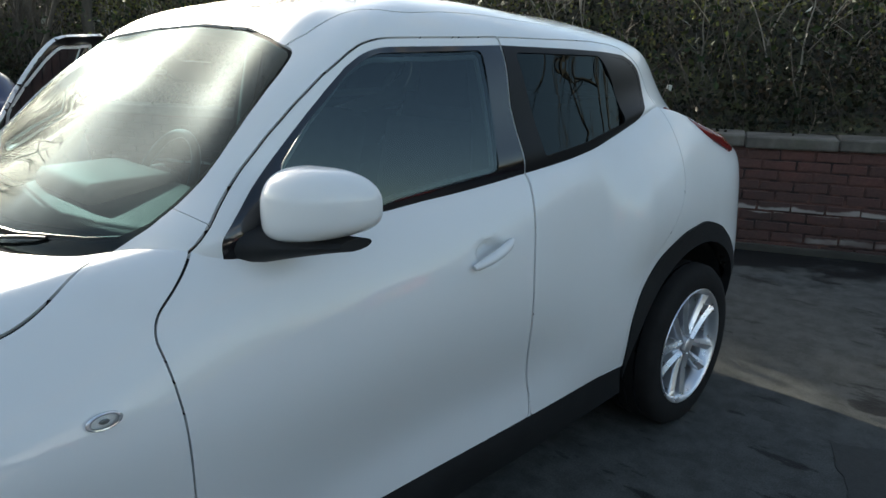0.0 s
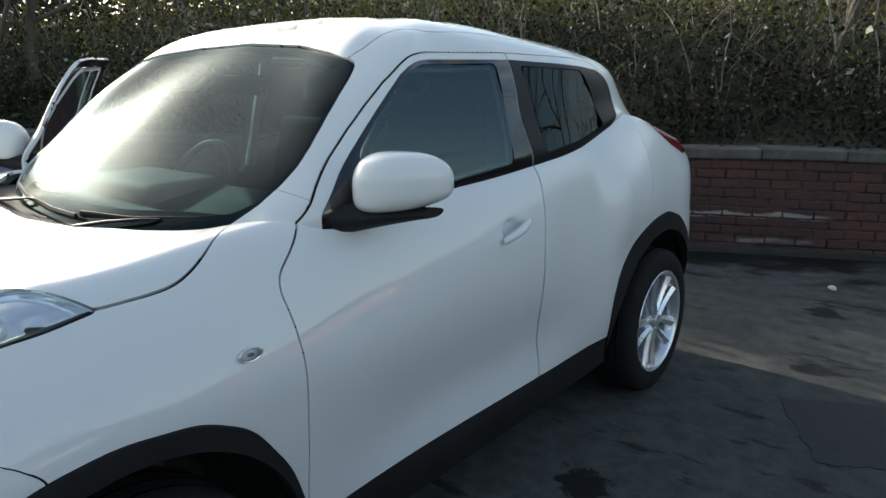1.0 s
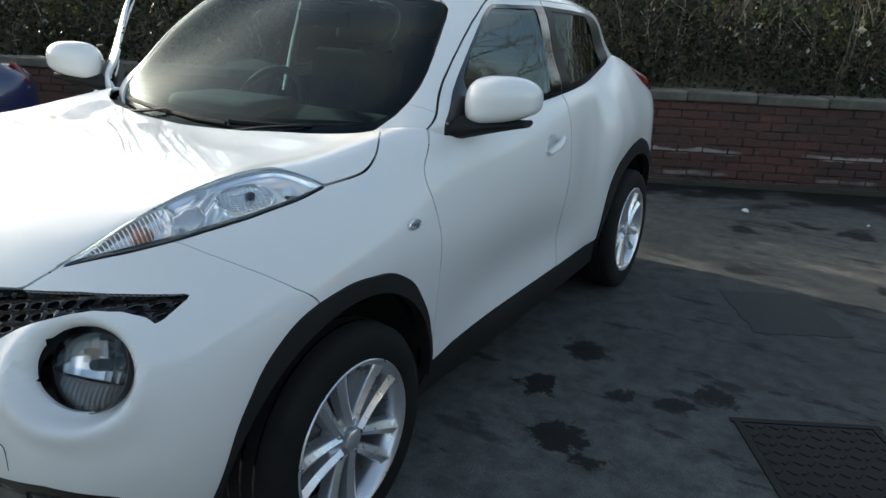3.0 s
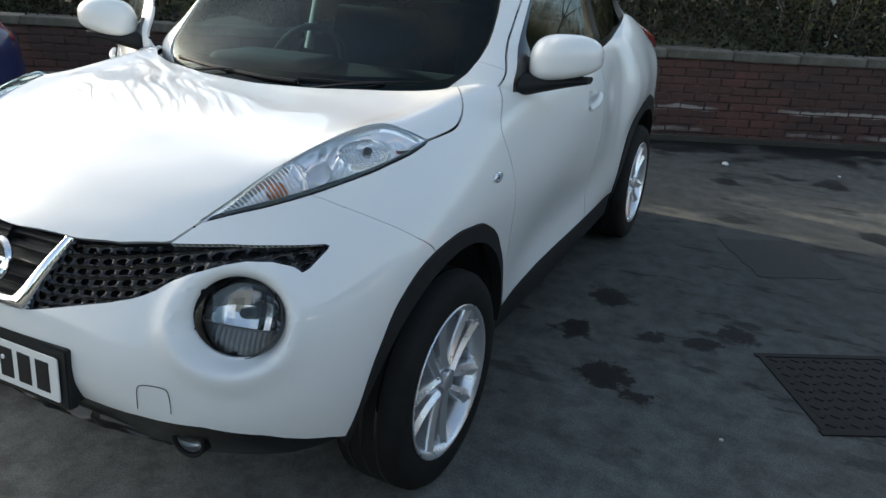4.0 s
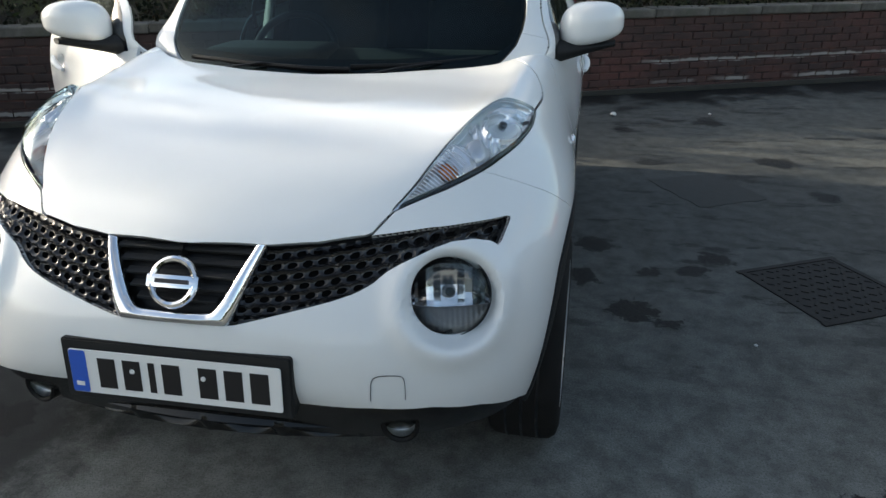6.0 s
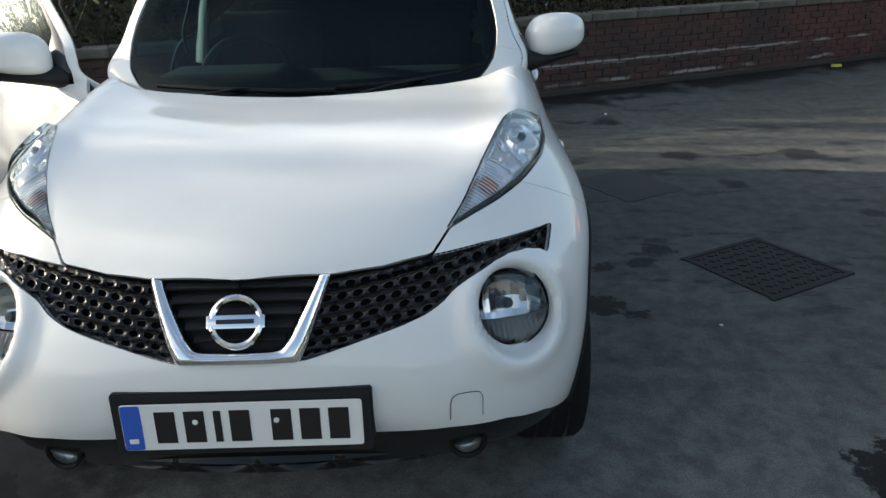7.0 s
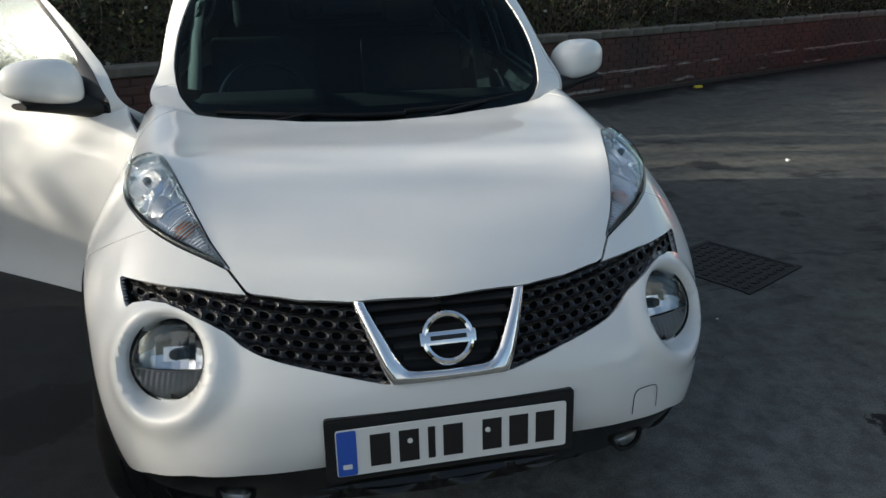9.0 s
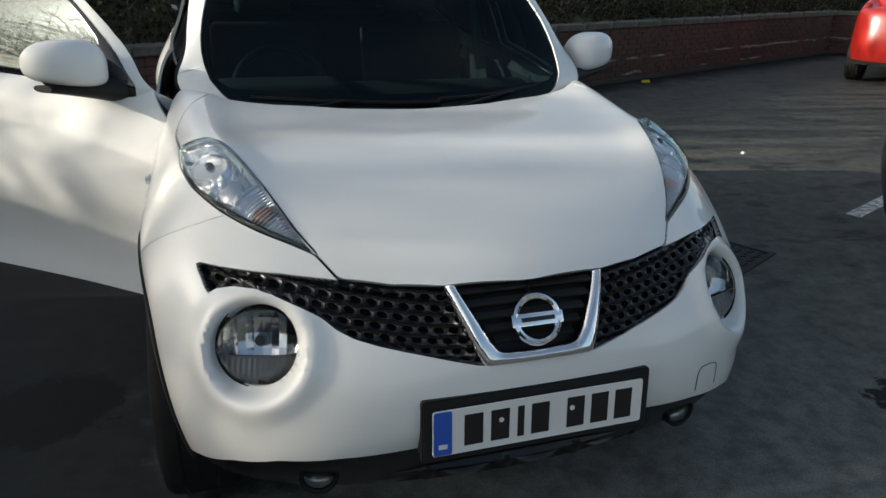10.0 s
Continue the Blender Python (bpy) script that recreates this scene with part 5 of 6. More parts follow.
def asphalt():
    k = Mat("asphalt", (0.06, 0.063, 0.066), 0.85, 0, 0, 0.03, 0.15)
    fine, broad, patch = k.noise(150, 4, 0.65), k.noise(0.55, 5), k.noise(2.6, 6, 0.62)
    c = k.mix(k.ramp(broad, (0.35, 0.0), (0.7, 1.0)), (0.146, 0.154, 0.144), (0.226, 0.237, 0.222))
    c = k.mix(k.ramp(fine, (0.3, 0.55), (0.5, 0.0)), c, (0.03, 0.031, 0.029))
    c = k.mix(k.ramp(fine, (0.52, 0.0), (0.75, 0.85)), c, (0.27, 0.282, 0.275))
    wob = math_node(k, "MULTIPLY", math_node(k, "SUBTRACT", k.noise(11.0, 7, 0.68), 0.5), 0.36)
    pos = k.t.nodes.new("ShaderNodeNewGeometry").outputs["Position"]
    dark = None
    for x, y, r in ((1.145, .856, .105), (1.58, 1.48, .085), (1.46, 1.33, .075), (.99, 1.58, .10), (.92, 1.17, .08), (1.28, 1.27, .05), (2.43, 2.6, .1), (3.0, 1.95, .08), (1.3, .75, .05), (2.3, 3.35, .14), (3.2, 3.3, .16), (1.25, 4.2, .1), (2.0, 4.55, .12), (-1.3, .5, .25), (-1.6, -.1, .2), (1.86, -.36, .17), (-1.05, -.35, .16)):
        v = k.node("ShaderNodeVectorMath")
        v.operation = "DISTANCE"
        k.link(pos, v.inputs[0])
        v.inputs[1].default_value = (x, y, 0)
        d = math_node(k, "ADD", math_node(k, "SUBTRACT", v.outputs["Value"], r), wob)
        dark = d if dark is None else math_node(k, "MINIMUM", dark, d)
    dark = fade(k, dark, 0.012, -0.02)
    sep = k.t.nodes.new("ShaderNodeSeparateXYZ")
    k.link(pos, sep.inputs[0])
    back = math_node(k, "ADD", math_node(k, "MULTIPLY", sep.outputs[0], float(WALL_BACK[0])), math_node(k, "MULTIPLY", sep.outputs[1], float(WALL_BACK[1])))
    near = fade(k, math_node(k, "ADD", math_node(k, "SUBTRACT", back, float(WALL_ROOT @ WALL_BACK)), math_node(k, "MULTIPLY", math_node(k, "SUBTRACT", patch, 0.5), 2.6)), -0.75, -0.25)
    spots = math_node(k, "MULTIPLY", fade(k, k.noise(1.7, 6, 0.66, (1.0, 2.6, 1.0)), 0.565, 0.62), 0.9)
    # Dimmer ambient light painted into the colour: asphalt darkens as y grows.
    shade_by_y = fade(k, math_node(k, "ADD", sep.outputs[1], math_node(k, "MULTIPLY", math_node(k, "SUBTRACT", patch, 0.5), 2.4)), -0.6, 2.0)
    spots = math_node(k, "MULTIPLY", spots, shade_by_y)
    # Shade on the ground left of the car, painted as a ragged dark patch.
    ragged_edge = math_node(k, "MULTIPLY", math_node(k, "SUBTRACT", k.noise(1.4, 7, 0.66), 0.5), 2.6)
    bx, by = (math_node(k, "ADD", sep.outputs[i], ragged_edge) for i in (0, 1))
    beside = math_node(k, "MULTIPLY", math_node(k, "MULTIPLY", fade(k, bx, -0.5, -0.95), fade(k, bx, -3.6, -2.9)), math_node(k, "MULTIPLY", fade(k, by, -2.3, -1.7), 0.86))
    # Stains and damp by the wall joined with that painted shade.
    damp_and_shade = math_node(k, "MAXIMUM", math_node(k, "MAXIMUM", dark, near), math_node(k, "MAXIMUM", spots, beside))
    mott = k.noise(9, 6, 0.7)
    c = k.mix(k.ramp(mott, (0.40, 0.0), (0.62, 0.55)), c, (0.046, 0.048, 0.044))
    c = k.mix(math_node(k, "MULTIPLY", shade_by_y, 0.6), c, (0.036, 0.0355, 0.033))
    c = k.mix(damp_and_shade, c, (0.017, 0.017, 0.0165))
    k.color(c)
    k.rough(damp_and_shade, 0.86, 0.6)
    k.bump(fine, 0.7, 0.005)
    return k.m


bm = bmesh.new()
bmesh.ops.create_grid(bm, x_segments=8, y_segments=8, size=300)
tagged(obj("ground", bm, asphalt(), False), "worn dark grey asphalt with moisture stains and painted shade", "ground", kind="structure")

k = Mat("cover_iron", (0.03, 0.029, 0.027), 0.7, 0.3)
k.color(k.mix(k.noise(20, 5), (0.006, 0.006, 0.006), (0.02, 0.017, 0.014)))
k.bump(k.noise(120, 3), 0.4, 0.002)
IRON = k.m


def drain_cover(m, w, h):
    """An iron frame round a plate with rows of raised studs."""
    cover = obj("drain_cover", merge(box_bm(w + .08, .03, .012, .003, Matrix.Translation((0, h / 2 + .015, .0))), box_bm(w + .08, .03, .012, .003, Matrix.Translation((0, -h / 2 - .015, .0))), box_bm(.03, h, .012, .003, Matrix.Translation((w / 2 + .015, 0, .0))), box_bm(.03, h, .012, .003, Matrix.Translation((-w / 2 - .015, 0, .0)))), IRON, False)
    cover.matrix_basis = m
    bits = [box_bm(w - .006, h - .006, .006, .001)]
    nx, ny = 11, 9
    for i in range(nx):
        for j in range(ny):
            a = 45 if (i + j) % 2 else -45
            bits.append(box_bm(.034, .014, .006, .002, Matrix.Translation(((i + .5) / nx * w - w / 2, (j + .5) / ny * h - h / 2, .004)) @ pose(0, 0, 0, 0, 0, a), 1))
    obj("studded_plate", merge(*bits), IRON, False, cover, "rusty studded plate")
    return tagged(cover, "dark rusty studded drain cover set in asphalt", "drain cover")


c, dx = Vector((2.06, 1.225, 0)), Vector((2.423 - 1.93, 1.092 - .832, 0))
drain_cover(Matrix.Translation(c) @ pose(0, 0, 0, 0, 0, math.degrees(math.atan2(dx.y, dx.x))), .50, .52)
def ragged(corners, steps=9, amount=.007):
    """A polygon whose edges wander a little."""
    r = random.Random(8)
    out = []
    for (x0, y0), (x1, y1) in zip(corners, corners[1:] + corners[:1]):
        out += [(x0 + (x1 - x0) * k / steps + r.gauss(0, amount), y0 + (y1 - y0) * k / steps + r.gauss(0, amount)) for k in range(steps)]
    return out


k = Mat("patched_asphalt", (0.03, 0.031, 0.032), 0.9)
k.color(k.mix(k.noise(40, 5), (0.026, 0.027, 0.025), (0.05, 0.051, 0.047)))
k.bump(k.noise(150, 3), 0.6, 0.004)
tagged(obj("asphalt_patch", prism(ragged([(1.351, 2.777), (1.629, 2.267), (2.062, 2.504), (1.80, 3.0)], 14, .007), .003, 0), k.m, False), "dark square of patched asphalt", "patch", kind="structure")
k = Mat("road_paint", (0.6, 0.6, 0.57), 0.8)
k.color(k.mix(k.ramp(k.noise(18, 6, 0.7), (0.42, 0.0), (0.6, 1.0)), (0.2, 0.2, 0.2), (0.62, 0.62, 0.6)))
a = math.degrees(math.atan2(.31, .70))
tagged(obj("parking_line", prism([(0, -.05), (4.5, -.05), (4.5, .05), (.0, .05)], .004, 0, Matrix.Translation((3.49, 1.56, 0)) @ pose(0, 0, 0, 0, 0, a)), k.m, False), "worn white painted parking bay line", "road marking", kind="structure")

# ---- brick wall ----
def brick_material():
    k = Mat("red_brick", (0.24, 0.08, 0.055), 0.9)
    r = k.random()
    c = k.ramp(r, (0.0, (0.078, 0.033, 0.028)), (0.35, (0.096, 0.039, 0.032)), (0.7, (0.083, 0.037, 0.032)), (1.0, (0.062, 0.032, 0.028)))
    pos = k.t.nodes.new("ShaderNodeNewGeometry").outputs["Position"]
    n1 = k.node("ShaderNodeTexNoise", Scale=3.0, Detail=6.0, Roughness=0.65)
    n2 = k.node("ShaderNodeTexNoise", Scale=60.0, Detail=4.0)
    n3 = k.node("ShaderNodeTexNoise", Scale=1.1, Detail=3.0)
    for n in (n1, n2, n3):
        k.link(pos, n.inputs["Vector"])
    c = k.mix(k.ramp(n1.outputs[0], (0.42, 0.0), (0.68, 0.8)), c, (0.05, 0.031, 0.027))
    c = k.mix(k.ramp(n2.outputs[0], (0.4, 0.0), (0.75, 0.22)), c, (0.17, 0.09, 0.07))
    c = k.mix(k.ramp(n3.outputs[0], (0.42, 0.0), (0.62, 0.75)), c, (0.032, 0.026, 0.024))
    sep = k.t.nodes.new("ShaderNodeSeparateXYZ")
    k.link(pos, sep.inputs[0])
    z = math_node(k, "ADD", sep.outputs[2], math_node(k, "MULTIPLY", math_node(k, "SUBTRACT", n1.outputs[0], 0.5), 0.10))
    for at, wide, lo, hi in ((.315, .026, 0.41, 0.54), (.105, .025, 0.5, 0.62)):
        band = fade(k, math_node(k, "ABSOLUTE", math_node(k, "SUBTRACT", z, at)), wide, wide * 0.4)
        band = math_node(k, "MULTIPLY", band, fade(k, n3.outputs[0], lo, hi))
        c = k.mix(math_node(k, "MULTIPLY", band, 0.65), c, (0.42, 0.40, 0.37))
    k.color(c)
    k.bump(n2.outputs[0], 0.5, 0.004)
    return k.m


BRICK = brick_material()
k = Mat("mortar", (0.12, 0.1, 0.085), 0.95)
k.color(k.mix(k.ramp(k.noise(7, 6), (0.4, 0.0), (0.62, 1.0)), (0.024, 0.017, 0.015), (0.1, 0.048, 0.039)))
k.bump(k.noise(160, 3), 0.5, 0.003)
MORTAR = k.m
k = Mat("coping_stone", (0.2, 0.2, 0.18), 0.95)
n = k.noise(5, 7, 0.65)
c = k.mix(k.ramp(n, (0.35, 0.0), (0.65, 1.0)), (0.06, 0.056, 0.048), (0.14, 0.13, 0.112))
c = k.mix(k.ramp(k.noise(2.2, 5), (0.56, 0.0), (0.74, 0.8)), c, (0.05, 0.056, 0.034))
k.color(c)
k.bump(k.noise(70, 5), 0.6, 0.006)
STONE = k.m
S0, S1, TH = -11.0, 12.9, 0.23
k = Mat("mossy_concrete", (0.03, 0.03, 0.025), 0.95)
k.color(k.mix(k.noise(4, 6, 0.65), (0.018, 0.018, 0.015), (0.06, 0.058, 0.048)))
k.bump(k.noise(60, 5), 0.7, 0.008)
SOIL_DARK = k.m
wall = obj("wall_back", box_bm(S1 - S0, TH - .003, .76, 0, Matrix.Translation(((S0 + S1) / 2, TH / 2, .38))), MORTAR, False)
wall.matrix_basis = Matrix.Translation((WALL_ROOT[0], WALL_ROOT[1], 0)) @ pose(0, 0, 0, 0, 0, math.degrees(WALL_TURN))
tagged(wall, "low red brick wall with white salt streaks", "wall", kind="structure")
plinth = obj("wall_foot", box_bm(S1 - S0, .06, .06, .015, Matrix.Translation(((S0 + S1) / 2, -.01, .02))), SOIL_DARK, False)
plinth.matrix_basis = wall.matrix_basis
tagged(plinth, "mossy concrete footing at the wall", "footing", kind="structure")
side_wall = obj("wall_side", box_bm(12, TH - .003, .76, 0, Matrix.Translation((6, TH / 2, .38))), MORTAR, False)
side_wall.matrix_basis = Matrix.Translation(by_wall(S1 + .02, .1, 0)) @ pose(0, 0, 0, 0, 0, -29)
tagged(side_wall, "low dark brick wall closing the yard", "wall", kind="structure")


def add_wall(wall, S0, S1, near, seed):
    """Coping stones, single bricks along the nearest stretch, joined ones beyond."""
    rng = random.Random(seed)
    cope = box_bm(.602, TH + .07, .085, .024, None, 3)
    me = bpy.data.meshes.new("coping_stone")
    cope.to_mesh(me)
    cope.free()
    me.materials.append(STONE)
    s = S0
    while s < S1 - .3:
        ob = new("coping_stone", me)
        ob.parent = wall
        ob.matrix_basis = pose(s + .3, TH / 2, .8 + rng.uniform(-.005, .005), rng.uniform(-.6, .6), rng.uniform(-.4, .4), rng.uniform(-.5, .5))
        s += .605
    shapes = []
    for k in range(4):
        b = box_bm(.213, .1, .064, .006, None, 1)
        for v in b.verts:
            v.co += Vector([rng.uniform(-.003, .003) for _ in range(3)])
        q = bpy.data.meshes.new("brick")
        b.to_mesh(q)
        b.free()
        q.materials.append(BRICK)
        shapes.append(q)
    far = bmesh.new()
    for row in range(10):
        z = .0375 + row * .075
        s = S0 + (.1125 if row % 2 else 0)
        while s < S1 - .2:
            m = pose(s + .1065, .05 - .008 + rng.uniform(-.004, .004), z + rng.uniform(-.002, .002), rng.uniform(-1, 1), rng.uniform(-.4, .4), rng.uniform(-.8, .8))
            if near[0] < s < near[1]:
                ob = new("brick", shapes[rng.randrange(4)])
                ob.parent, ob.matrix_basis = wall, m
            else:
                far.from_mesh(shapes[rng.randrange(4)])
                far.verts.ensure_lookup_table()
                bmesh.ops.transform(far, matrix=m, verts=far.verts[-len(shapes[0].vertices):])
            s += .225
    ob = obj("brickwork", far, BRICK, False, wall)
    ob["kind"] = "stuff"


# ---- planted bank behind the wall ----
def raw_mesh(name, v, f, material, label, category="", sm=False):
    me = bpy.data.meshes.new(name)
    me.vertices.add(len(v))
    me.vertices.foreach_set("co", np.asarray(v, np.float32).ravel())
    f = np.asarray(f)
    me.loops.add(f.size)
    me.loops.foreach_set("vertex_index", f.ravel().astype(np.int32))
    me.polygons.add(len(f))
    me.polygons.foreach_set("loop_start", np.arange(0, f.size, f.shape[1], dtype=np.int32))
    me.update(calc_edges=True)
    me.validate()
    me.polygons.foreach_set("use_smooth", [sm] * len(me.polygons))
    me.materials.append(material)
    return tagged(new(name, me), label, category, kind="stuff")


def bank_height(s, n):
    s, n = np.asarray(s, float), np.asarray(n, float)
    z = .72 + 1.25 * smooth((n - .2) / 3.6) + .1 * np.clip(n - 3.8, 0, 30)
    return z + .10 * np.sin(s * 1.3 + n) + .07 * np.sin(s * 2.9 - 1.7 * n) + .04 * np.sin(5.1 * s + 3.3 * n)


k = Mat("bank_soil", (0.05, 0.04, 0.028), 0.95)
k.color(k.mix(k.ramp(k.noise(3.5, 6, 0.65), (0.4, 0.0), (0.62, 1.0)), (0.028, 0.022, 0.015), (0.075, 0.082, 0.03)))
k.bump(k.noise(18, 6, 0.7), 1.0, 0.08)
SOIL = k.m
ss, nn = np.linspace(S0 - 4, S1 + 17, 170), np.r_[np.linspace(.22, 5, 40), np.linspace(6, 40, 12)]
g = np.array([[[*(WALL_ROOT + s * WALL_DIR + n * WALL_BACK), 0] for s in ss] for n in nn])
g[:, :, 2] = bank_height(*np.meshgrid(ss, nn))
bank = Sheet.of(g)
tagged(obj("bank", bank.bm(0), SOIL), "earth bank with leaf litter behind the wall", "bank", kind="structure")


def leaves(name, count, lo, hi, size, colors, label, seed, clump=0, power=1.0, up=0.0):
    """Many small folded leaves over the bank, in clumps: lo and hi are (s, n, height above ground)."""
    r = np.random.RandomState(seed)
    if clump:
        k = count // clump
        cs, cn = r.uniform(lo[0], hi[0], k), lo[1] + (hi[1] - lo[1]) * r.uniform(0, 1, k) ** power
        ch = r.uniform(lo[2], hi[2], k)
        rad = r.uniform(.12, .4, k)
        d = r.normal(0, 1, (k, clump, 3)) * rad[:, None, None] * [1, .7, .6]
        s, n, h = (cs[:, None] + d[:, :, 0]).ravel(), (cn[:, None] + d[:, :, 1]).ravel(), (ch[:, None] + d[:, :, 2]).ravel()
    else:
        s, n, h = r.uniform(lo[0], hi[0], count), lo[1] + (hi[1] - lo[1]) * r.uniform(0, 1, count) ** power, r.uniform(lo[2], hi[2], count)
    n = np.clip(n, .08, None)
    m = len(s)
    p = WALL_ROOT + s[:, None] * WALL_DIR + n[:, None] * WALL_BACK
    c = np.c_[p, bank_height(s, n) + np.abs(h)]
    a = r.normal(0, 1, (m, 3))
    a[:, 2] += up
    a /= np.linalg.norm(a, axis=1, keepdims=True)
    b = np.cross(a, r.normal(0, 1, (m, 3)))
    b /= np.linalg.norm(b, axis=1, keepdims=True)
    k = np.cross(a, b)
    L = (size * r.uniform(.6, 1.4, m))[:, None]
    v = np.stack([c - a * L * .5, c + b * L * .32 + k * L * .08, c + a * L * .5, c - b * L * .32 + k * L * .08], 1).reshape(-1, 3)
    f = np.arange(4 * m).reshape(m, 4)
    q = Mat(name, colors[0], 0.55)
    q.color(q.ramp(q.island(), *[(i / max(1, len(colors) - 1), col) for i, col in enumerate(colors)]))
    q.b.inputs["Specular IOR Level"].default_value = 0.12
    return raw_mesh(name, v, f, q.m, label, "foliage")


def stems(name, count, lo, hi, tall, thick, colors, label, seed, lean=.35):
    """Thin bent stems with a few side twigs."""
    r = random.Random(seed)
    V, F = [], []

    def stick(p, d, length, w, steps):
        base = len(V)
        side = d.cross(Vector((r.uniform(-1, 1), r.uniform(-1, 1), .2))).normalized()
        other = d.cross(side).normalized()
        for i in range(steps + 1):
            t = i / steps
            k = w * (1 - .7 * t)
            for a in (0, 2.094, 4.189):
                V.append(p + side * (k * math.cos(a)) + other * (k * math.sin(a)))
            if i < steps:
                p = p + d * (length / steps)
                d = (d + Vector((r.gauss(0, .16), r.gauss(0, .16), r.gauss(0.0, .1)))).normalized()
        for i in range(steps):
            for j in range(3):
                a, b = base + 3 * i + j, base + 3 * i + (j + 1) % 3
                F.append((a, b, b + 3, a + 3))
        return p, d

    for _ in range(count):
        s, n = r.uniform(lo[0], hi[0]), lo[1] + (hi[1] - lo[1]) * r.random() ** .8
        p = by_wall(s, n, float(bank_height(s, n)) - .05)
        d = Vector((r.gauss(0, lean), r.gauss(-.08, lean), 1)).normalized()
        h = r.uniform(*tall) * (1.0 if s > -3 else .4)
        w = r.uniform(*thick)
        stick(p, d, h, w, 6)
        for _ in range(r.randrange(1, 4)):
            t = r.uniform(.25, .8)
            q = p + d * (h * t)
            stick(q, (d + Vector((r.gauss(0, .6), r.gauss(0, .6), r.gauss(0, .3)))).normalized(), h * r.uniform(.2, .5), w * .55, 4)
    q = Mat(name, colors[0], 0.8)
    q.color(q.ramp(q.island(), *[(i / max(1, len(colors) - 1), col) for i, col in enumerate(colors)]))
    return raw_mesh(name, [tuple(v) for v in V], F, q.m, label, "twigs", True)


A, B = S0 + 1, S1 + 11
leaves("ivy", 60000, (A, .15, .0), (B, 2.6, .3), .05, [(.008, .011, .007), (.014, .018, .009), (.024, .023, .012), (.032, .023, .015)], "dense dark green ivy and brambles on the bank", 1, 40)
leaves("dry_leaves", 36000, (A, .2, .0), (B, 4.5, .5), .042, [(.045, .031, .019), (.08, .057, .035), (.03, .023, .017), (.12, .098, .066)], "brown dead leaves scattered over the bank", 2, 0, .8)
leaves("moss_and_grass", 64000, (A, 1.2, .1), (B, 6.5, .35), .05, [(.12, .13, .03), (.2, .2, .045), (.08, .085, .025), (.24, .21, .08)], "yellow-green grass and moss high on the bank", 3, 30, .7, 1.2)
leaves("bramble_leaves", 7000, (A, .3, .1), (B, 1.8, .9), .06, [(.017, .029, .013), (.029, .042, .016), (.058, .064, .025)], "green bramble leaves over the coping", 6, 14, 1.3)
leaves("pale_leaves", 200, (A, .15, .1), (B, 2.2, .9), .085, [(.262, .270, .225), (.338, .345, .300)], "pale undersides of single broad leaves", 5)
stems("twigs", 2400, (A, .2), (B, 4.0), (.35, 1.4), (.003, .008), [(.055, .045, .035), (.1, .083, .064), (.034, .028, .022), (.16, .14, .11)], "tangle of bare grey-brown twigs on the bank", 7)
leaves("thicket", 46000, (-9.2, 6.2, .1), (B, 10.0, 1.6), .085, [(.015, .017, .009), (.026, .022, .015), (.038, .038, .017), (.053, .041, .030)], "dark brown-green thicket on top of the bank", 9, 50)
leaves("low_thicket", 14000, (-16, 4.2, .1), (-9.2, 8.0, 1.1), .085, [(.015, .017, .009), (.026, .023, .015), (.038, .038, .017), (.053, .041, .03)], "dark brown-green thicket on top of the bank", 19, 50)
stems("thicket_stems", 500, (-9.2, 5.5), (B, 9.5), (1.5, 3.2), (.008, .02), [(.08, .065, .05), (.14, .12, .095), (.22, .19, .15)], "bare brown stems of the thicket", 10, .2)
stems("dead_stalks", 420, (A, .9), (B, 4.5), (.7, 2.0), (.006, .014), [(.208, .184, .144), (.304, .280, .232), (.128, .112, .088)], "pale dead stalks standing on the bank", 8, .22)


# ---- bare trees ----
k = Mat("bark", (0.09, 0.075, 0.06), 0.95)
k.color(k.mix(k.noise(9, 6, 0.6, (1, 1, .25)), (0.045, 0.038, 0.03), (0.15, 0.13, 0.105)))
k.bump(k.noise(40, 5, 0.6, (1, 1, .2)), 0.8, 0.02)
BARK = k.m


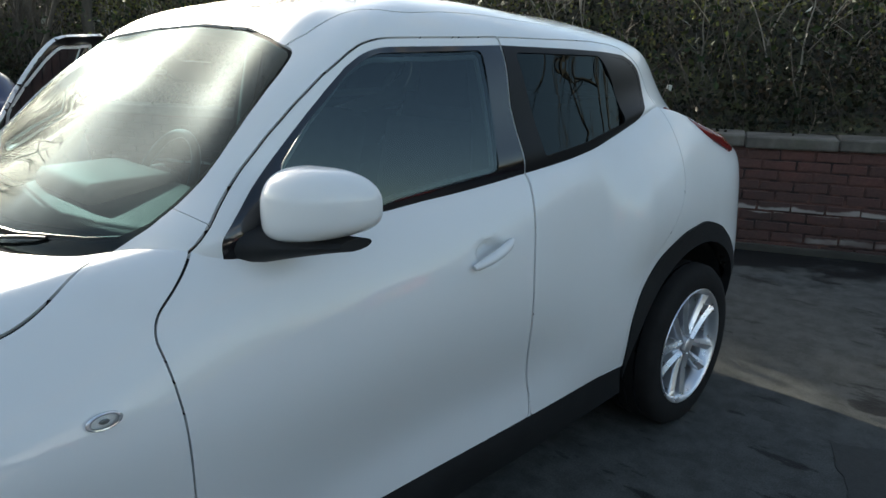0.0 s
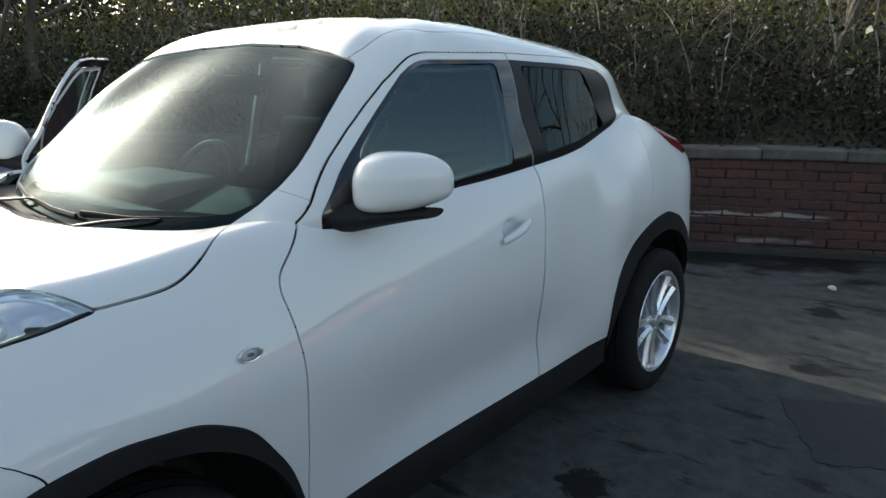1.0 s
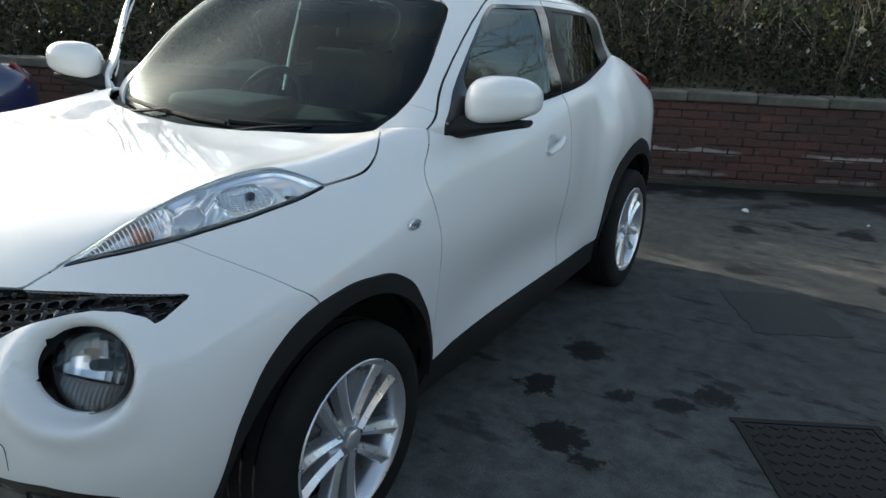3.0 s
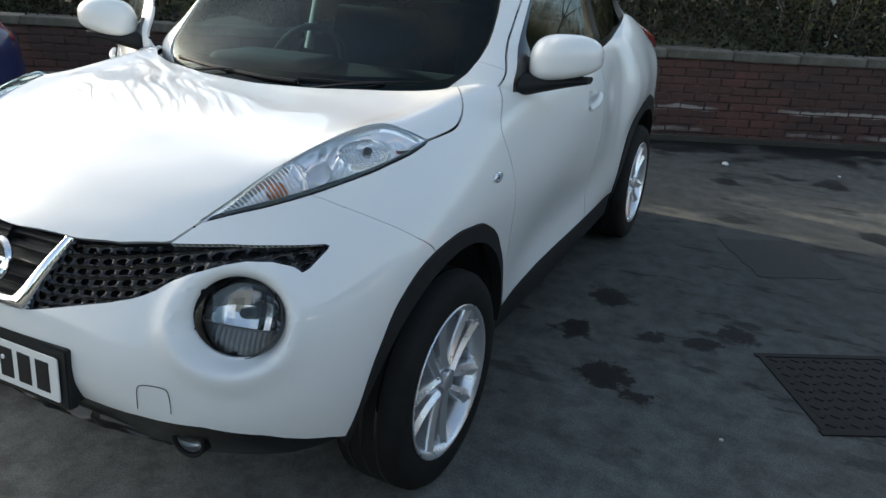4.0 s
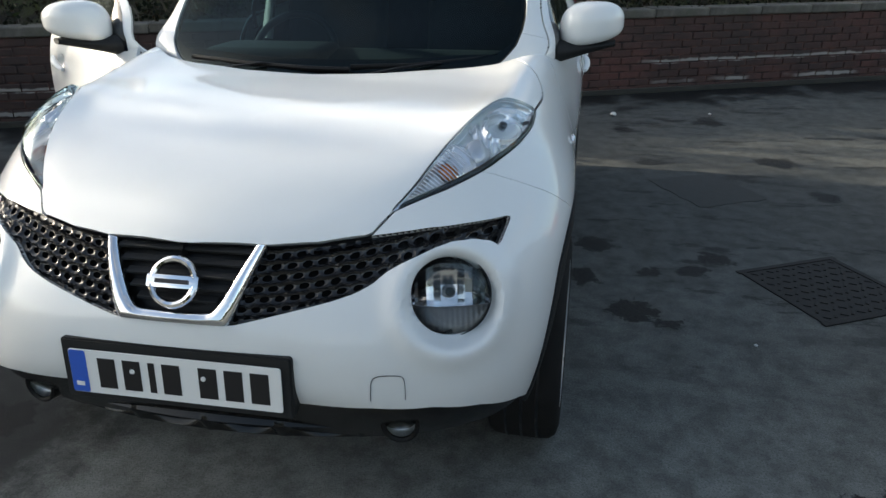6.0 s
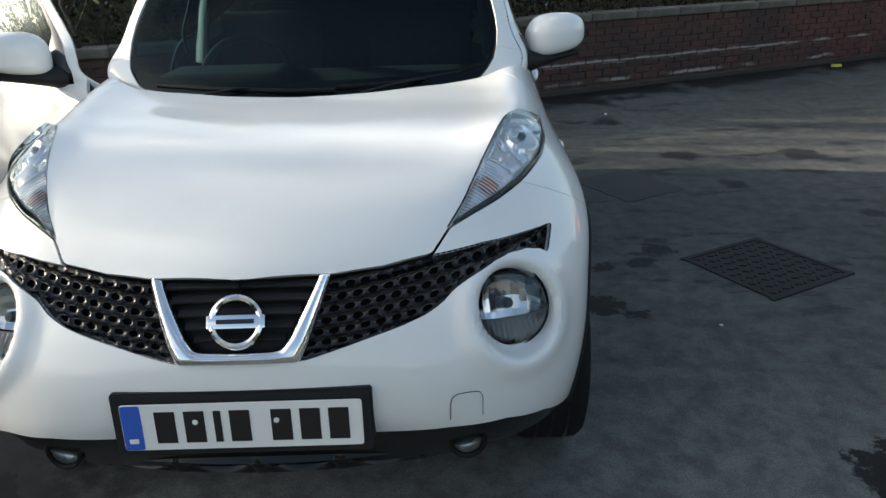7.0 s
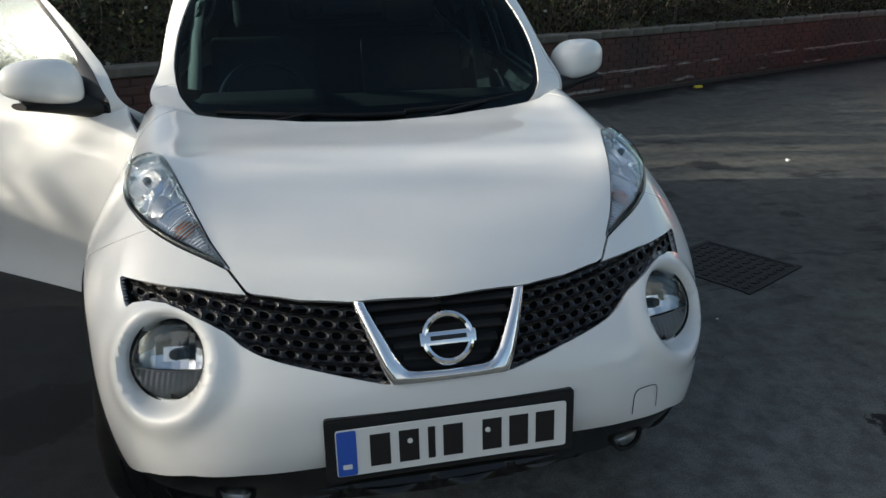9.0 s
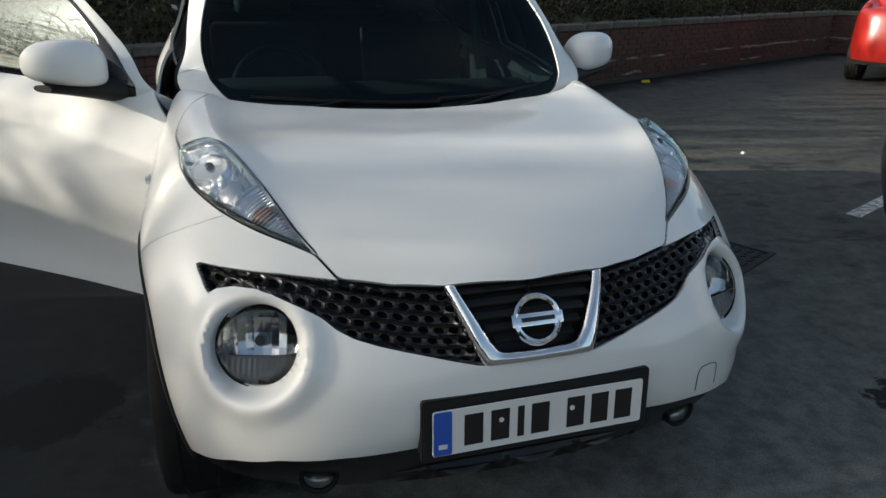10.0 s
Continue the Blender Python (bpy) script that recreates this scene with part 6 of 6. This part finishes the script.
def bare_tree(at, height, seed, depth=5, bushy=2, turn=0.0, label="bare tree with many fine branches"):
    r = random.Random(seed)
    V, F, V2, F2 = [], [], [], []

    def limb(p, d, length, w, level):
        vv, ff = (V, F) if level < 3 else (V2, F2)
        n, base, sides = (5, len(vv), 6 if level < 3 else 3)
        nodes = []
        side = d.cross(Vector((.3, .5, .1))).normalized()
        other = d.cross(side).normalized()
        for i in range(n + 1):
            t = i / n
            k = w * (1 - .55 * t)
            for j in range(sides):
                a = 2 * math.pi * j / sides
                vv.append(p + side * (k * math.cos(a)) + other * (k * math.sin(a)))
            nodes.append((p.copy(), d.copy(), k))
            p = p + d * (length / n)
            d = (d + Vector((r.gauss(0, .13), r.gauss(0, .13), r.gauss(.03, .08)))).normalized()
        for i in range(n):
            for j in range(sides):
                a, b = base + sides * i + j, base + sides * i + (j + 1) % sides
                ff.append((a, b, b + sides, a + sides))
        if level < depth:
            for q in range(4 if level == 0 else 3 if level < 3 else bushy):
                i = r.randrange(2, n + 1)
                pp, dd, k = nodes[i]
                turn = Vector((r.gauss(0, 1), r.gauss(0, 1), r.gauss(.25, .5))).normalized()
                limb(pp, (dd * .75 + turn * .75).normalized(), length * r.uniform(.55, .78), max(k * .62, .004 * bushy), level + 1)

    limb(Vector((0, 0, -.1)), Vector((0, 0, 1)), height * .42, height * .022, 0)
    t = empty("tree", None, Matrix.Translation(at) @ pose(0, 0, 0, 0, 0, turn))
    for nm, v, f in (("trunk", V, F), ("twigs", V2, F2)):
        ob = raw_mesh(nm, [tuple(q) for q in v], f, BARK, "", "", True)
        del ob["kind"]
        ob.parent = t
    return tagged(t, label, "tree", group="bare trees")


for at, h, seed, fine, bushy in (((-11.5, 7.2, 0), 8.0, 11, 5, 3), ((-16.0, 4.2, 0), 7.5, 12, 5, 2), ((-14.5, 9.5, 0), 9.0, 13, 5, 2), ((13.5, -4.0, 0), 8.0, 14, 5, 2), ((16, 1.5, 0), 9.0, 15, 5, 2)):
    bare_tree(at, h, seed, fine, bushy)


def coppice(at, height, count, spread, thick, seed, shoots=6, low=3):
    """Many upright stems from one stool, each with a few thin side shoots."""
    r = random.Random(seed)
    V, F, V2, F2 = [], [], [], []

    def shoot(vv, ff, p, d, length, w, n, bend):
        base, nodes = len(vv), []
        side = d.cross(Vector((.3, .5, .1))).normalized()
        other = d.cross(side).normalized()
        for i in range(n + 1):
            k = w * (1 - .6 * i / n)
            for j in range(5):
                a = 2 * math.pi * j / 5
                vv.append(p + side * (k * math.cos(a)) + other * (k * math.sin(a)))
            nodes.append((p.copy(), d.copy(), k))
            p = p + d * (length / n)
            d = (d + Vector((r.gauss(0, bend), r.gauss(0, bend), .04))).normalized()
        for i in range(n):
            for j in range(5):
                a, b = base + 5 * i + j, base + 5 * i + (j + 1) % 5
                ff.append((a, b, b + 5, a + 5))
        return nodes

    for _ in range(count):
        a, q = r.uniform(0, 2 * math.pi), r.random() ** .6
        lean = Vector((math.cos(a), math.sin(a), 0)) * (spread * q / height * 1.6)
        nodes = shoot(V, F, Vector((.3 * math.cos(a) * q, .3 * math.sin(a) * q, -.1)), (lean + Vector((0, 0, 1))).normalized(), height * r.uniform(.7, 1.05), thick * r.uniform(.6, 1.25), 9, .05)
        for _ in range(shoots):
            p, d, k = nodes[r.randrange(low, 10)]
            out = Vector((r.gauss(0, 1), r.gauss(0, 1), r.gauss(.5, .4))).normalized()
            twig = shoot(V2, F2, p, (d + out * .7).normalized(), height * r.uniform(.12, .28), max(k * .4, .006), 5, .12)
            for _ in range(2):
                p2, d2, k2 = twig[r.randrange(1, 5)]
                shoot(V2, F2, p2, (d2 + Vector((r.gauss(0, .6), r.gauss(0, .6), .2))).normalized(), height * r.uniform(.06, .14), .005, 3, .12)
    t = empty("tree", None, Matrix.Translation(at))
    for nm, v, f in (("trunk", V, F), ("twigs", V2, F2)):
        ob = raw_mesh(nm, [tuple(q) for q in v], f, BARK, "", "", True)
        del ob["kind"]
        ob.parent = t
    return tagged(t, "bare multi-stemmed tree with upright grey-brown stems", "tree", group="bare trees")


coppice((-11.2, 1.35, 0), 4.8, 12, 1.15, .045, 41, 17, 6)
coppice((-12.4, 1.95, 0), 5.0, 10, 1.15, .045, 42, 16, 6)
coppice((-8.4, 2.45, 0), 3.25, 36, 1.0, .035, 49, 18, 2)
coppice((-10.6, .95, 0), 4.6, 8, 1.1, .045, 45, 15, 6)
coppice((-12.0, -.6, 0), 4.8, 10, 1.2, .045, 43)
coppice((-12.6, 5.7, 0), 4.6, 6, 1.5, .045, 44, 3)
coppice((-8.4, 6.6, 1.2), 4.6, 9, 1.4, .045, 46)
coppice((-9.8, 8.0, 1.6), 4.6, 9, 1.6, .045, 47)
coppice((-6.6, 6.6, 1.6), 4.0, 12, 1.3, .04, 48)
for s, n, h, seed in ((4.6, 1.7, 3.6, 21), (7.4, 2.3, 4.2, 22), (1.4, 2.0, 3.4, 23), (11.5, 2.0, 4.5, 25), (-8.0, 1.8, 4.0, 26)):
    p = by_wall(s, n, float(bank_height(s, n)))
    bare_tree(p, h, seed, 4, 2, 0.0, "slender bare sapling growing on the bank")


# ---- other parked cars ----
def parked_car(m, paint, label, glass=PRIVACY, short=1.0, low=1.0):
    """A plainer hatchback seen only in part: body, roof, glass, lamps, plate, wheels."""
    c = empty("car", None, m)
    body = Sheet.of(loft(LOWER, 130, 70)).cut(inside(CABIN, (0, 1), lambda p: p[:, 2] > 1.0))[1]
    for y in (0, 2.53):
        body = body.cut(ball(y, .335, .39))[1]
    skirt, body = body.cut(lambda p: p[:, 2] - .36)
    obj("body", body.bm(.02, True), paint, True, c)
    obj("skirt", skirt.bm(.02, True), PLASTIC, True, c)
    up = Sheet.of(loft(UPPER, 100, 50))
    gl, up = up.cut(inside(SURROUND, (1, 2), side))
    ws, up = up.cut(inside(WINDSCREEN, (0, 2), lambda p: p[:, 1] < 1.12))
    rw, up = up.cut(inside(rounded([(-.2, 1.17), (.47, 1.17, .05), (.42, 1.47, .05), (-.2, 1.5)]), (0, 2), lambda p: p[:, 1] > 2.4))
    obj("roof", up.bm(.01, True), paint, True, c)
    for nm, s in (("windscreen", ws), ("rear_window", rw)):
        obj(nm, s.shifted(-.003).bm(0, True), glass, True, c)
    for s in (gl, gl.mirrored()):
        obj("side_window", s.shifted(-.003).bm(0), glass, True, c)
    obj("cabin_floor", box_bm(1.3, 2.3, .1, .02, Matrix.Translation((0, 1.5, .6))), DASH, True, c)
    obj("cowl", box_bm(1.3, .3, .04, .01, Matrix.Translation((0, .38, 1.06))), PLASTIC, True, c)
    for s in (1, -1):
        obj("tail_lamp", tube([(s * .68, 2.93, 1.15), (s * .72, 2.99, 1.02), (s * .70, 3.05, .88)], [.05, .07, .05], 10, .8), RED_LENS, True, c)
        obj("mirror", tube([(s * .80, .72, 1.14), (s * .9, .74, 1.19), (s * .99, .78, 1.2)], [.03, .075, .05], 12), paint, True, c)
        for y in (0, 2.53):
            wheel(s * .762, y, 0, c)
    obj("rear_plate", box_bm(.52, .012, .11, .003, Matrix.Translation((0, 3.3, .82))), Mat("plate_yellow", (.75, .55, .05), .4).m, False, c)
    for ch in c.children:
        if ch.name.startswith("wheel"):
            y = ch.matrix_basis.translation.y
            ch.matrix_basis = Matrix.Translation((0, y * short, 0)) @ Matrix.Scale(.2 + .8 * short, 4) @ Matrix.Translation((0, -y, 0)) @ ch.matrix_basis
        else:
            ch.matrix_basis = Matrix.Diagonal((1, short, low, 1)) @ ch.matrix_basis
    return tagged(c, label, "car")


BLUE = Mat("dark_blue_paint", (0.012, 0.02, 0.075), 0.3, 0, 1.0).m
RED = Mat("red_paint", (0.27, 0.012, 0.009), 0.3, 0, 1.0).m
BLACK = Mat("black_paint", (0.012, 0.012, 0.014), 0.3, 0, 1.0).m
parked_car(Matrix.Translation((-4.15, -.4, 0)), BLUE, "short dark blue city car parked beside the white car", PRIVACY, .7, .85)
parked_car(Matrix.Translation((11.67, 7.77, 0)) @ pose(0, 0, 0, 0, 0, 122), RED, "bright red hatchback parked near the wall")
parked_car(Matrix.Translation((3.62, -2.2, 0)), BLACK, "black hatchback parked across the bay")

# ---- litter ----
for x, y, r in ((1.183, 4.732, .03), (3.95, 3.25, .022), (2.05, 4.9, .014), (1.62, .62, .008)):
    bm = bmesh.new()
    bmesh.ops.create_icosphere(bm, subdivisions=2, radius=r)
    for v in bm.verts:
        v.co *= 1 + .3 * noise.noise(v.co * 40)
        v.co.z = v.co.z * .6 + r * .5
    bm.transform(Matrix.Translation((x, y, 0)))
    tagged(obj("pebble", bm, Mat("pale_stone", (.6, .6, .57), .8).m, True), "small pale stone lying on the asphalt", "stone", group="loose stones")
p = by_wall(5.95, -.25, 0)
tagged(obj("litter", prism(rounded([(-.07, -.03), (.06, -.04), (.08, .03), (-.05, .04)], .02), .03, .008, Matrix.Translation(p)), Mat("yellow_wrapper", (.6, .55, .06), .5).m, False), "crumpled yellow wrapper at the foot of the wall", "litter")

# ---- hedges round the yard ----
def hedge(name, p0, p1, height, seed):
    r = np.random.RandomState(seed)
    a, b = np.array(p0, float), np.array(p1, float)
    d = b - a
    ln = np.linalg.norm(d)
    m = int(ln * height * 130)
    t, z = r.uniform(0, 1, m), height * r.uniform(0, 1, m) ** .8
    c = np.c_[a + t[:, None] * d + r.normal(0, .5, (m, 2)), z * (1 + .12 * np.sin(t * ln * 1.1) + .08 * np.sin(t * ln * 2.7))]
    q = r.normal(0, 1, (m, 3))
    q /= np.linalg.norm(q, axis=1, keepdims=True)
    w = np.cross(q, r.normal(0, 1, (m, 3)))
    w /= np.linalg.norm(w, axis=1, keepdims=True)
    L = r.uniform(.12, .26, m)[:, None]
    v = np.stack([c - q * L, c + w * L * .6, c + q * L, c - w * L * .6], 1).reshape(-1, 3)
    k = Mat(name, (.04, .05, .02), .6)
    k.color(k.ramp(k.island(), (0, (.025, .035, .015)), (.6, (.05, .065, .025)), (1, (.11, .09, .05))))
    raw_mesh(name, v, np.arange(4 * m).reshape(m, 4), k.m, "overgrown green and brown hedge round the yard", "hedge")


hedge("hedge", (-17, -14), (-17, 6), 2.6, 31)
hedge("hedge", (-17, -14), (22, -15), 2.8, 32)
hedge("hedge", (22, -15), (26, 10), 2.6, 33)

add_wall(side_wall, 0.02, 12, (99, 99), 5)
add_wall(wall, S0, S1, (0.4, 6.6), 4)
